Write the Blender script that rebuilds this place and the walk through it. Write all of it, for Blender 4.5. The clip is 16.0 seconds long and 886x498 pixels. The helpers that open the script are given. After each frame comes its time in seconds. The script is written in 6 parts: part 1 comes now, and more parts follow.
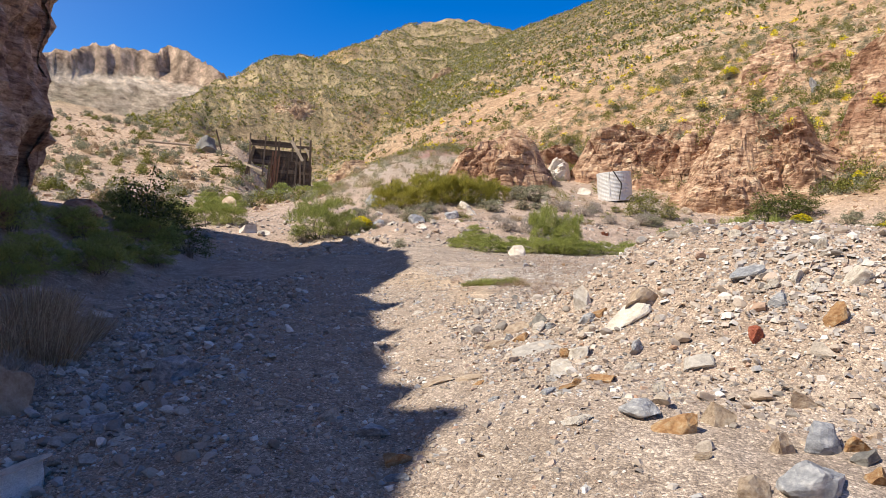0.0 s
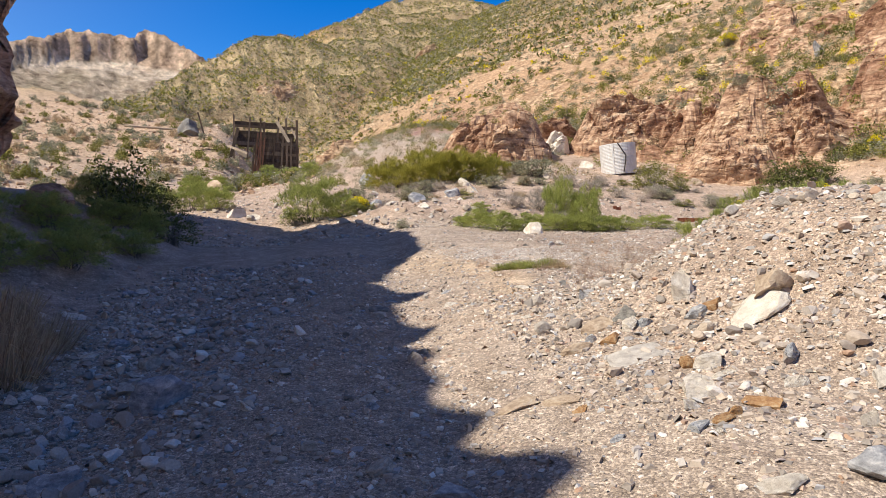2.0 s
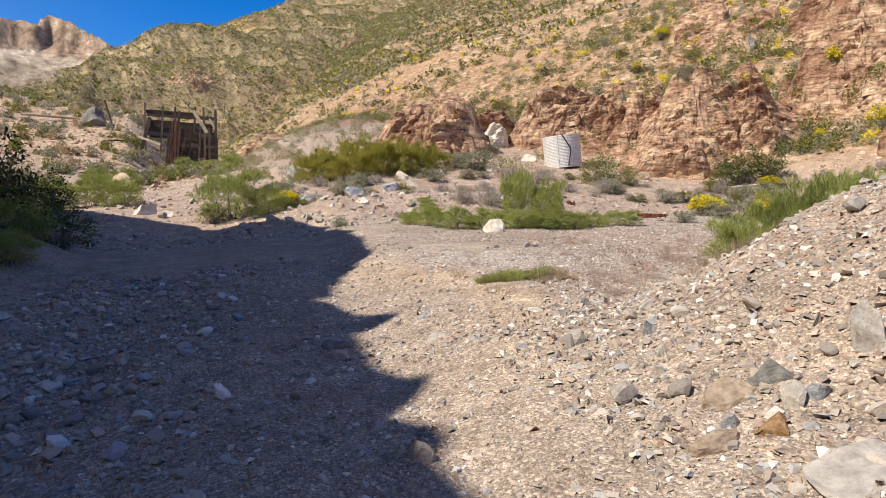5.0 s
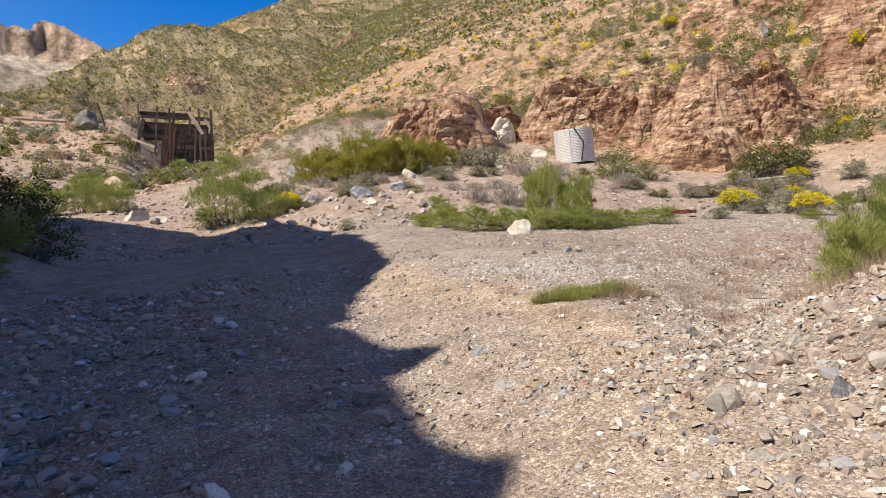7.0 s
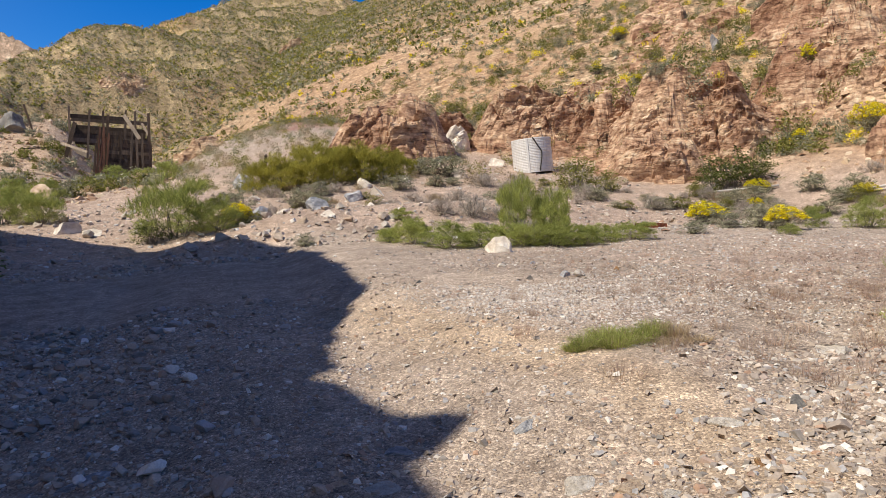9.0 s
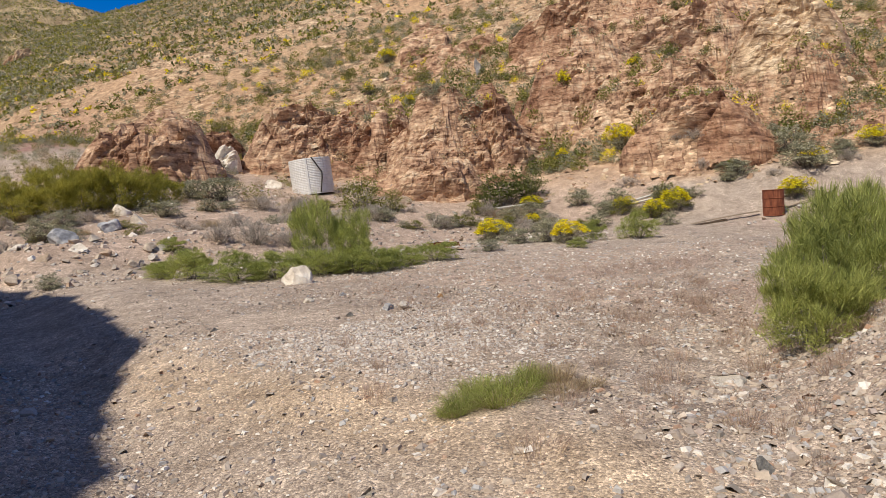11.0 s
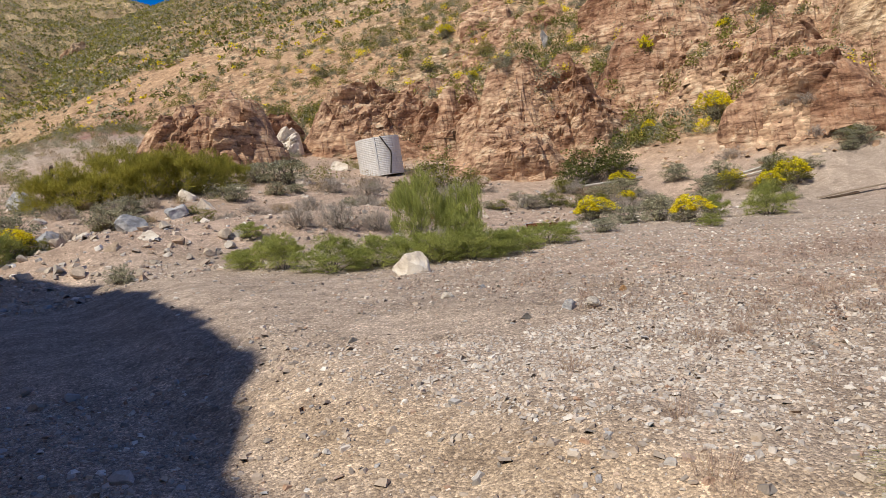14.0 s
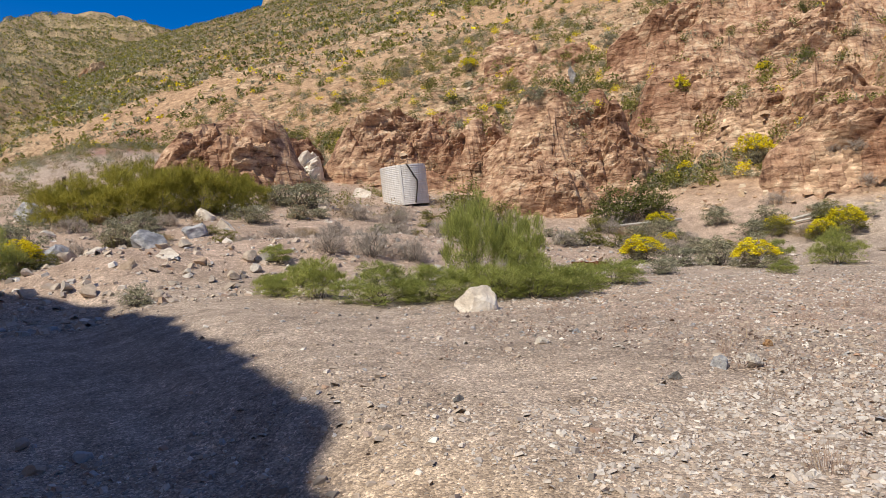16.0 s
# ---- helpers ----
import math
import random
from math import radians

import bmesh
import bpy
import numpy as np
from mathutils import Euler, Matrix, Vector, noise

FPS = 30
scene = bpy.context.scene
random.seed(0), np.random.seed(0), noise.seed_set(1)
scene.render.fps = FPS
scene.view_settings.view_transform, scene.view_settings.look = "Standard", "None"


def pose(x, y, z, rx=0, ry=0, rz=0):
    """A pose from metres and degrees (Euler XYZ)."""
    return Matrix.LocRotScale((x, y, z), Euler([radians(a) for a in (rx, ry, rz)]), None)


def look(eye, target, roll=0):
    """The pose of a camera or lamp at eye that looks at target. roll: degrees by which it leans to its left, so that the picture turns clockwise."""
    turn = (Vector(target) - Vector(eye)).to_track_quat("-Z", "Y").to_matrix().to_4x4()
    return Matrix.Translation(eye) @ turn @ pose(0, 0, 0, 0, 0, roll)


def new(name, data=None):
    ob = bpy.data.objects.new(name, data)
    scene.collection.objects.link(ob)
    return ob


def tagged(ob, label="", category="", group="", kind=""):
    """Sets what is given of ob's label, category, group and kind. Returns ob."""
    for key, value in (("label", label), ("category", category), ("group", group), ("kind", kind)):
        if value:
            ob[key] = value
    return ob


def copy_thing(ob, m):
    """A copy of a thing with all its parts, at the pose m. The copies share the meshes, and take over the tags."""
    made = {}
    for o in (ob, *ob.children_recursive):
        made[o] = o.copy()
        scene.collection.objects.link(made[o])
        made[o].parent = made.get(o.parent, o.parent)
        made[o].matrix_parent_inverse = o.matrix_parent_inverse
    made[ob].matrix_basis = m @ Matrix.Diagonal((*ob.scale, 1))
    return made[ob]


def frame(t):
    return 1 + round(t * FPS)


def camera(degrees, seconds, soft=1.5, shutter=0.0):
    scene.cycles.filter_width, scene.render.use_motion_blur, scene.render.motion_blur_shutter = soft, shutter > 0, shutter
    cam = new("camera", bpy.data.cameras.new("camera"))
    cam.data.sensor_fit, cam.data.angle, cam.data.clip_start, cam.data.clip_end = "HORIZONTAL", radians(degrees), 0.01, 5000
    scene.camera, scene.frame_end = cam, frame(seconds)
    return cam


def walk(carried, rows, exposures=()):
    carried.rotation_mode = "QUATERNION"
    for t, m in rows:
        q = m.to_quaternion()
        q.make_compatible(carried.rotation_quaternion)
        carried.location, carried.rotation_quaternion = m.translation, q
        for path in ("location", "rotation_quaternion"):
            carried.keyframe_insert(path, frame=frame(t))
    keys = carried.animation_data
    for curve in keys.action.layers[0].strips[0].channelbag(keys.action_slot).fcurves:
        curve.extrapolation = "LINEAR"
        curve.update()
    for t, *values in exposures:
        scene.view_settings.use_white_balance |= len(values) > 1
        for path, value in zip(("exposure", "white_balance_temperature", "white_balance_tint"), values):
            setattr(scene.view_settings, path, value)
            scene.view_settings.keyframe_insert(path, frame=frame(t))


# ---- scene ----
cam = camera(64.62, 16.0, soft=0.8)
PATH = [
    (0.0, pose(0.000, 0.000, 1.600, 89.99, -3.67, -6.90)),
    (0.5, pose(-0.162, 0.468, 1.567, 89.41, -2.64, -7.87)),
    (1.0, pose(-0.257, 0.946, 1.597, 88.92, -2.40, -9.21)),
    (1.5, pose(-0.264, 1.461, 1.578, 88.79, -2.44, -9.06)),
    (2.0, pose(-0.422, 1.907, 1.557, 88.42, -2.06, -7.96)),
    (2.5, pose(-0.540, 2.340, 1.588, 88.03, -1.12, -7.78)),
    (3.0, pose(-0.503, 2.835, 1.541, 87.77, -0.11, -8.02)),
    (3.5, pose(-0.543, 3.224, 1.576, 87.44, -0.21, -9.13)),
    (4.0, pose(-0.674, 3.723, 1.559, 87.08, -1.15, -11.85)),
    (4.5, pose(-0.614, 4.203, 1.537, 87.39, -1.48, -13.92)),
    (5.0, pose(-0.599, 4.706, 1.599, 88.29, -1.77, -14.07)),
    (7.5, pose(-0.676, 6.928, 1.763, 88.07, -0.13, -13.79)),
    (8.0, pose(-0.658, 7.342, 1.857, 88.28, 0.50, -12.90)),
    (8.5, pose(-0.869, 7.641, 1.871, 88.41, -0.03, -14.19)),
    (9.0, pose(-0.930, 7.946, 1.909, 88.77, -0.70, -18.83)),
    (9.5, pose(-0.785, 8.347, 1.940, 89.58, -0.75, -25.79)),
    (10.0, pose(-0.794, 8.695, 2.003, 90.42, -0.76, -33.79)),
    (12.5, pose(-0.591, 10.913, 2.016, 90.24, 2.96, -38.26)),
    (13.0, pose(-0.508, 11.311, 1.988, 90.21, 4.15, -35.15)),
    (13.5, pose(-0.515, 11.766, 1.980, 90.05, 3.93, -33.29)),
    (14.0, pose(-0.602, 12.256, 2.035, 89.22, 3.09, -33.56)),
    (14.5, pose(-0.519, 12.639, 1.990, 88.41, 3.83, -32.13)),
    (15.0, pose(-0.450, 13.112, 2.047, 89.15, 3.90, -29.16)),
    (15.5, pose(-0.547, 13.555, 2.036, 90.88, 1.78, -28.70)),
    (16.0, pose(-0.559, 13.964, 2.011, 92.14, 0.32, -33.32)),
]
walk(cam, PATH, [(0.0, 0.26), (3.0, 0.24), (5.0, 0.16), (9.0, 0.04), (12.5, -0.20), (16.0, -0.12)])

# ---- light: high spring sun from beyond the wash's western cliff ----
SUN_AZ, SUN_EL = -106.0, 48.0          # degrees clockwise from +y, above the horizon
sun_way = Vector((math.sin(radians(SUN_AZ)) * math.cos(radians(SUN_EL)),
                  math.cos(radians(SUN_AZ)) * math.cos(radians(SUN_EL)), math.sin(radians(SUN_EL))))
sun = new("sun", bpy.data.lights.new("sun", "SUN"))
sun.data.energy, sun.data.angle, sun.data.color = 4.9, radians(0.53), (1.0, 0.92, 0.79)
sun.matrix_world = look(sun_way * 50, (0, 0, 0))
world = bpy.data.worlds.new("desert_sky")
scene.world = world
world.use_nodes = True
wn = world.node_tree
sky = wn.nodes.new("ShaderNodeTexSky")
sky.sky_type, sky.sun_disc = "NISHITA", False
sky.sun_elevation, sky.sun_rotation = radians(SUN_EL), radians(SUN_AZ)
sky.altitude, sky.air_density, sky.dust_density, sky.ozone_density = 1800, 1.0, 0.4, 3.0
back = wn.nodes["Background"]
back.inputs["Strength"].default_value = 0.145
# deep blue away from the sun; greyed and dimmed towards it to tune fill light
deep = wn.nodes.new("ShaderNodeHueSaturation")
deep.inputs["Hue"].default_value = 0.512
way = wn.nodes.new("ShaderNodeTexCoord")
toward = wn.nodes.new("ShaderNodeVectorMath")
toward.operation = "DOT_PRODUCT"
toward.inputs[1].default_value = sun_way
wn.links.new(way.outputs["Generated"], toward.inputs[0])
for socket, far_from, near_to in (("Saturation", 1.45, 0.82), ("Value", 1.0, 0.70)):
    sunward = wn.nodes.new("ShaderNodeMapRange")
    sunward.interpolation_type = "SMOOTHSTEP"
    for key, value in (("From Min", 0.05), ("From Max", 0.85), ("To Min", far_from), ("To Max", near_to)):
        sunward.inputs[key].default_value = value
    wn.links.new(toward.outputs["Value"], sunward.inputs["Value"])
    wn.links.new(sunward.outputs["Result"], deep.inputs[socket])
wn.links.new(sky.outputs[0], deep.inputs["Color"])
wn.links.new(deep.outputs[0], back.inputs["Color"])

# ---- materials ----
def nodes_of(name):
    m = bpy.data.materials.new(name)
    m.use_nodes = True
    nt = m.node_tree
    return m, nt, nt.nodes["Principled BSDF"]


def noise_node(nt, scale, detail=4.0, rough=0.55, vec=None, kind="ShaderNodeTexNoise"):
    n = nt.nodes.new(kind)
    n.inputs["Scale"].default_value = scale
    if kind == "ShaderNodeTexNoise":
        n.inputs["Detail"].default_value, n.inputs["Roughness"].default_value = detail, rough
    if vec is not None:
        nt.links.new(vec, n.inputs["Vector"])
    return n


def ramp(nt, fac, stops):
    r = nt.nodes.new("ShaderNodeValToRGB")
    while len(r.color_ramp.elements) < len(stops):
        r.color_ramp.elements.new(0.5)
    for e, (p, c) in zip(r.color_ramp.elements, stops):
        e.position, e.color = p, (*c, 1)
    nt.links.new(fac, r.inputs[0])
    return r.outputs[0]


def mixed(nt, mode, fac, a, b):
    m = nt.nodes.new("ShaderNodeMix")
    m.data_type, m.blend_type = "RGBA", mode
    for sock, v in ((m.inputs[0], fac), (m.inputs[6], a), (m.inputs[7], b)):
        if isinstance(v, (int, float)):
            sock.default_value = v
        elif isinstance(v, tuple):
            sock.default_value = (*v, 1)
        else:
            nt.links.new(v, sock)
    return m.outputs[2]


def bumped(nt, bsdf, layers):
    """layers: (height socket, strength, distance), laid one on another."""
    last = None
    for h, s, d in layers:
        b = nt.nodes.new("ShaderNodeBump")
        b.inputs["Strength"].default_value, b.inputs["Distance"].default_value = s, d
        nt.links.new(h, b.inputs["Height"])
        if last is not None:
            nt.links.new(last, b.inputs["Normal"])
        last = b.outputs[0]
    nt.links.new(last, bsdf.inputs["Normal"])


def world_vec(nt):
    return nt.nodes.new("ShaderNodeNewGeometry").outputs["Position"]


def own_vec(nt):
    return nt.nodes.new("ShaderNodeTexCoord").outputs["Object"]


def random_of(nt):
    return nt.nodes.new("ShaderNodeObjectInfo").outputs["Random"]


def island_of(nt):
    return nt.nodes.new("ShaderNodeNewGeometry").outputs["Random Per Island"]


def mid_noise(nt, v):
    return noise_node(nt, 3.5, 7, 0.65, v).outputs[0]


def ground_material():
    m, nt, b = nodes_of("desert_ground")
    v = world_vec(nt)
    soil = nt.nodes.new("ShaderNodeAttribute")
    soil.attribute_name = "soil"
    big = noise_node(nt, 0.6, 6, 0.6, v)
    col = mixed(nt, "MULTIPLY", 0.55, soil.outputs["Color"], ramp(nt, big.outputs[0], [(0.3, (0.72, 0.70, 0.68)), (0.7, (1.25, 1.22, 1.2))]))
    grit = noise_node(nt, 2.2, 13, 0.82, v)
    col = mixed(nt, "MULTIPLY", 0.6, col, ramp(nt, grit.outputs[0], [(0.38, (0.50, 0.47, 0.45)), (0.47, (0.92, 0.90, 0.88)), (0.53, (1.10, 1.10, 1.10)), (0.64, (1.65, 1.65, 1.65))]))
    # pebbles: cells with their own tint
    cell = noise_node(nt, 46, vec=v, kind="ShaderNodeTexVoronoi")
    cell2 = noise_node(nt, 95, vec=v, kind="ShaderNodeTexVoronoi")
    sep = nt.nodes.new("ShaderNodeSeparateColor")
    nt.links.new(cell.outputs["Color"], sep.inputs[0])
    sep2 = nt.nodes.new("ShaderNodeSeparateColor")
    nt.links.new(cell2.outputs["Color"], sep2.inputs[0])
    col = mixed(nt, "MULTIPLY", 0.8, col, ramp(nt, sep.outputs[0], [(0.0, (0.55, 0.53, 0.53)), (0.35, (0.85, 0.83, 0.82)), (0.75, (1.05, 1.03, 1.0)), (0.9, (1.35, 1.34, 1.33)), (1.0, (1.7, 1.69, 1.68))]))
    col = mixed(nt, "MULTIPLY", 0.8, col, ramp(nt, sep2.outputs[1], [(0.0, (0.6, 0.58, 0.58)), (0.6, (1.0, 0.98, 0.96)), (1.0, (1.5, 1.48, 1.46))]))
    cell3 = noise_node(nt, 12, vec=v, kind="ShaderNodeTexVoronoi")
    sep3 = nt.nodes.new("ShaderNodeSeparateColor")
    nt.links.new(cell3.outputs["Color"], sep3.inputs[0])
    col = mixed(nt, "MULTIPLY", 0.22, col, ramp(nt, sep3.outputs[0], [(0.0, (0.62, 0.60, 0.60)), (0.3, (0.92, 0.90, 0.88)), (0.8, (1.05, 1.04, 1.02)), (1.0, (1.5, 1.5, 1.5))]))
    fine = noise_node(nt, 180, 3, 0.7, v)
    col = mixed(nt, "MULTIPLY", 0.5, col, ramp(nt, fine.outputs[0], [(0.3, (0.6, 0.6, 0.6)), (0.7, (1.35, 1.35, 1.35))]))
    nt.links.new(col, b.inputs["Base Color"])
    b.inputs["Roughness"].default_value = 0.93
    b.inputs["Specular IOR Level"].default_value = 0.2
    inv = nt.nodes.new("ShaderNodeMath")
    inv.operation, inv.inputs[0].default_value = "SUBTRACT", 1.0
    nt.links.new(cell.outputs["Distance"], inv.inputs[1])
    inv2 = nt.nodes.new("ShaderNodeMath")
    inv2.operation, inv2.inputs[0].default_value = "SUBTRACT", 1.0
    nt.links.new(cell2.outputs["Distance"], inv2.inputs[1])
    mid = noise_node(nt, 7, 6, 0.65, v)
    # bare rock where the attribute says so
    rk = nt.nodes.new("ShaderNodeAttribute")
    rk.attribute_name = "rock"
    mp = nt.nodes.new("ShaderNodeMapping")
    mp.inputs["Rotation"].default_value = (radians(22), radians(-18), 0)
    mp.inputs["Scale"].default_value = (0.9, 0.9, 1.8)
    nt.links.new(v, mp.inputs["Vector"])
    bed = noise_node(nt, 1.1, 8, 0.66, mp.outputs[0])
    tone = ramp(nt, bed.outputs[0], [(0.37, (0.35, 0.31, 0.29)), (0.46, (0.82, 0.77, 0.74)), (0.54, (1.10, 1.10, 1.10)), (0.65, (1.5, 1.58, 1.62))])
    rough_rock = mixed(nt, "MULTIPLY", 1.0, soil.outputs["Color"], tone)
    rough_rock = mixed(nt, "MULTIPLY", 0.7, rough_rock, ramp(nt, mid_noise(nt, v), [(0.3, (0.6, 0.58, 0.56)), (0.7, (1.3, 1.3, 1.3))]))
    frag = noise_node(nt, 3.2, vec=mp.outputs[0], kind="ShaderNodeTexVoronoi")
    frag_tone = nt.nodes.new("ShaderNodeSeparateColor")
    nt.links.new(frag.outputs["Color"], frag_tone.inputs[0])
    rough_rock = mixed(nt, "MULTIPLY", 0.8, rough_rock, ramp(nt, frag_tone.outputs[0], [(0.0, (0.55, 0.50, 0.47)), (0.5, (1.0, 0.98, 0.96)), (1.0, (1.4, 1.42, 1.42))]))
    col = mixed(nt, "MIX", rk.outputs["Fac"], col, rough_rock)
    nt.links.new(col, b.inputs["Base Color"])
    deep = nt.nodes.new("ShaderNodeMath")
    deep.operation = "MULTIPLY"
    both = nt.nodes.new("ShaderNodeMath")
    both.operation = "SUBTRACT"
    nt.links.new(bed.outputs[0], both.inputs[0])
    nt.links.new(frag.outputs["Distance"], both.inputs[1])
    nt.links.new(both.outputs[0], deep.inputs[0])
    nt.links.new(rk.outputs["Fac"], deep.inputs[1])
    fa = nt.nodes.new("ShaderNodeAttribute")
    fa.attribute_name = "distant"
    wide = noise_node(nt, 0.09, 9, 0.74, v)
    wide_tone = ramp(nt, wide.outputs[0], [(0.36, (0.42, 0.38, 0.36)), (0.46, (0.88, 0.86, 0.84)), (0.54, (1.08, 1.08, 1.08)), (0.66, (1.5, 1.52, 1.54))])
    col = mixed(nt, "MULTIPLY", fa.outputs["Fac"], col, wide_tone)
    nt.links.new(col, b.inputs["Base Color"])
    swell = nt.nodes.new("ShaderNodeMath")
    swell.operation = "MULTIPLY"
    nt.links.new(wide.outputs[0], swell.inputs[0])
    nt.links.new(fa.outputs["Fac"], swell.inputs[1])
    bumped(nt, b, [(swell.outputs[0], 0.8, 9.0), (deep.outputs[0], 0.7, 0.4), (grit.outputs[0], 0.3, 0.03), (inv.outputs[0], 0.7, 0.014), (inv2.outputs[0], 0.6, 0.008)])
    return m


def rock_material(name, stops, strata=1.9, crack=1.4, tone_by_object=0.0, bump=1.0, scale=1.0, spread=None):
    """Weathered stone: stops are the colours of its mottling."""
    m, nt, b = nodes_of(name)
    v = own_vec(nt) if spread else world_vec(nt)
    mp = nt.nodes.new("ShaderNodeMapping")
    mp.inputs["Rotation"].default_value = (radians(22), radians(-18), 0)
    mp.inputs["Scale"].default_value = (0.45 * scale, 0.45 * scale, strata * scale)
    nt.links.new(v, mp.inputs["Vector"])
    lay = noise_node(nt, 1.6, 7, 0.62, mp.outputs[0])
    mott = noise_node(nt, 2.2 * scale, 8, 0.65, v)
    fac = nt.nodes.new("ShaderNodeMix")
    fac.inputs[0].default_value = 0.5
    nt.links.new(lay.outputs[0], fac.inputs[2])
    nt.links.new(mott.outputs[0], fac.inputs[3])
    col = ramp(nt, fac.outputs[0], [(0.5 + (p - 0.5) * 0.55, c) for p, c in stops])
    fine = noise_node(nt, 30 * scale, 6, 0.7, v)
    col = mixed(nt, "MULTIPLY", 0.6, col, ramp(nt, fine.outputs[0], [(0.3, (0.55, 0.55, 0.55)), (0.7, (1.35, 1.35, 1.35))]))
    if not spread:
        wide = noise_node(nt, 0.22, 5, 0.7, v)
        col = mixed(nt, "MULTIPLY", 0.8, col, ramp(nt, wide.outputs[0], [(0.40, (0.62, 0.50, 0.46)), (0.50, (1.0, 0.98, 0.97)), (0.60, (1.12, 1.16, 1.18))]))
    if spread:
        col = mixed(nt, "MULTIPLY", 0.9, col, ramp(nt, random_of(nt), spread))
    b.inputs["Roughness"].default_value = 0.9
    b.inputs["Specular IOR Level"].default_value = 0.25
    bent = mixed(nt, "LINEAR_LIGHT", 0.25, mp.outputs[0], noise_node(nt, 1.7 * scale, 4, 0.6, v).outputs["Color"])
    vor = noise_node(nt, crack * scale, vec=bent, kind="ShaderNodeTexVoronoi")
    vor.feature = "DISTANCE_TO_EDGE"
    # crevice shade put into the colour, along crack lines and in noise pockets
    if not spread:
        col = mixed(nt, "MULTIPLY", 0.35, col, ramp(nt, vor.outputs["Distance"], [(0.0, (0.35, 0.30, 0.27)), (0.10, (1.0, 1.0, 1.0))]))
        shade_pockets = noise_node(nt, 2.6 * scale, 9, 0.72, mp.outputs[0])
        col = mixed(nt, "MULTIPLY", 0.9, col, ramp(nt, shade_pockets.outputs[0], [(0.36, (0.30, 0.24, 0.21)), (0.44, (0.85, 0.82, 0.80)), (0.52, (1.0, 1.0, 1.0)), (0.64, (1.3, 1.34, 1.36))]))
    nt.links.new(col, b.inputs["Base Color"])
    cr = ramp(nt, vor.outputs["Distance"], [(0.0, (0, 0, 0)), (0.08, (1, 1, 1))])
    bumped(nt, b, [(cr, (0.0 if spread else 0.35) * bump, 0.12 / scale), (lay.outputs[0], 0.6 * bump, 0.22 / scale), (fine.outputs[0], 0.6 * bump, 0.05 / scale)])
    return m


def leaf_material(name, low, high, trans=0.25):
    m, nt, b = nodes_of(name)
    col = ramp(nt, island_of(nt), [(0.0, low), (0.6, high), (1.0, tuple(min(1, c * 1.35) for c in high))])
    col = mixed(nt, "MULTIPLY", 0.5, col, ramp(nt, random_of(nt), [(0, (0.75, 0.78, 0.75)), (1, (1.2, 1.15, 1.1))]))
    nt.links.new(col, b.inputs["Base Color"])
    b.inputs["Roughness"].default_value = 0.75
    b.inputs["Specular IOR Level"].default_value = 0.2
    tr = nt.nodes.new("ShaderNodeBsdfTranslucent")
    nt.links.new(col, tr.inputs[0])
    mx = nt.nodes.new("ShaderNodeMixShader")
    mx.inputs[0].default_value = trans
    nt.links.new(b.outputs[0], mx.inputs[1])
    nt.links.new(tr.outputs[0], mx.inputs[2])
    nt.links.new(mx.outputs[0], nt.nodes["Material Output"].inputs[0])
    return m


def wood_material(name, dark, light, grain=(30, 30, 1.2)):
    m, nt, b = nodes_of(name)
    mp = nt.nodes.new("ShaderNodeMapping")
    mp.inputs["Scale"].default_value = grain
    nt.links.new(own_vec(nt), mp.inputs["Vector"])
    g = noise_node(nt, 1.0, 6, 0.7, mp.outputs[0])
    col = ramp(nt, g.outputs[0], [(0.3, dark), (0.7, light)])
    col = mixed(nt, "MULTIPLY", 0.8, col, ramp(nt, random_of(nt), [(0, (0.6, 0.58, 0.56)), (1, (1.4, 1.35, 1.3))]))
    st = noise_node(nt, 1.3, 5, 0.6, own_vec(nt))
    col = mixed(nt, "MULTIPLY", 0.6, col, ramp(nt, st.outputs[0], [(0.35, (0.6, 0.6, 0.6)), (0.65, (1.25, 1.25, 1.25))]))
    nt.links.new(col, b.inputs["Base Color"])
    b.inputs["Roughness"].default_value = 0.88
    bumped(nt, b, [(g.outputs[0], 0.7, 0.02)])
    return m


def metal_material(name, stops, rough=0.6, metal=0.6, scale=3.0, streak=(6, 6, 0.8)):
    m, nt, b = nodes_of(name)
    mp = nt.nodes.new("ShaderNodeMapping")
    mp.inputs["Scale"].default_value = streak
    nt.links.new(own_vec(nt), mp.inputs["Vector"])
    a = noise_node(nt, scale, 7, 0.65, mp.outputs[0])
    f = noise_node(nt, 40, 4, 0.6, own_vec(nt))
    col = ramp(nt, a.outputs[0], stops)
    col = mixed(nt, "MULTIPLY", 0.5, col, ramp(nt, f.outputs[0], [(0.3, (0.7, 0.7, 0.7)), (0.7, (1.2, 1.2, 1.2))]))
    nt.links.new(col, b.inputs["Base Color"])
    b.inputs["Roughness"].default_value, b.inputs["Metallic"].default_value = rough, metal
    bumped(nt, b, [(f.outputs[0], 0.3, 0.01)])
    return m


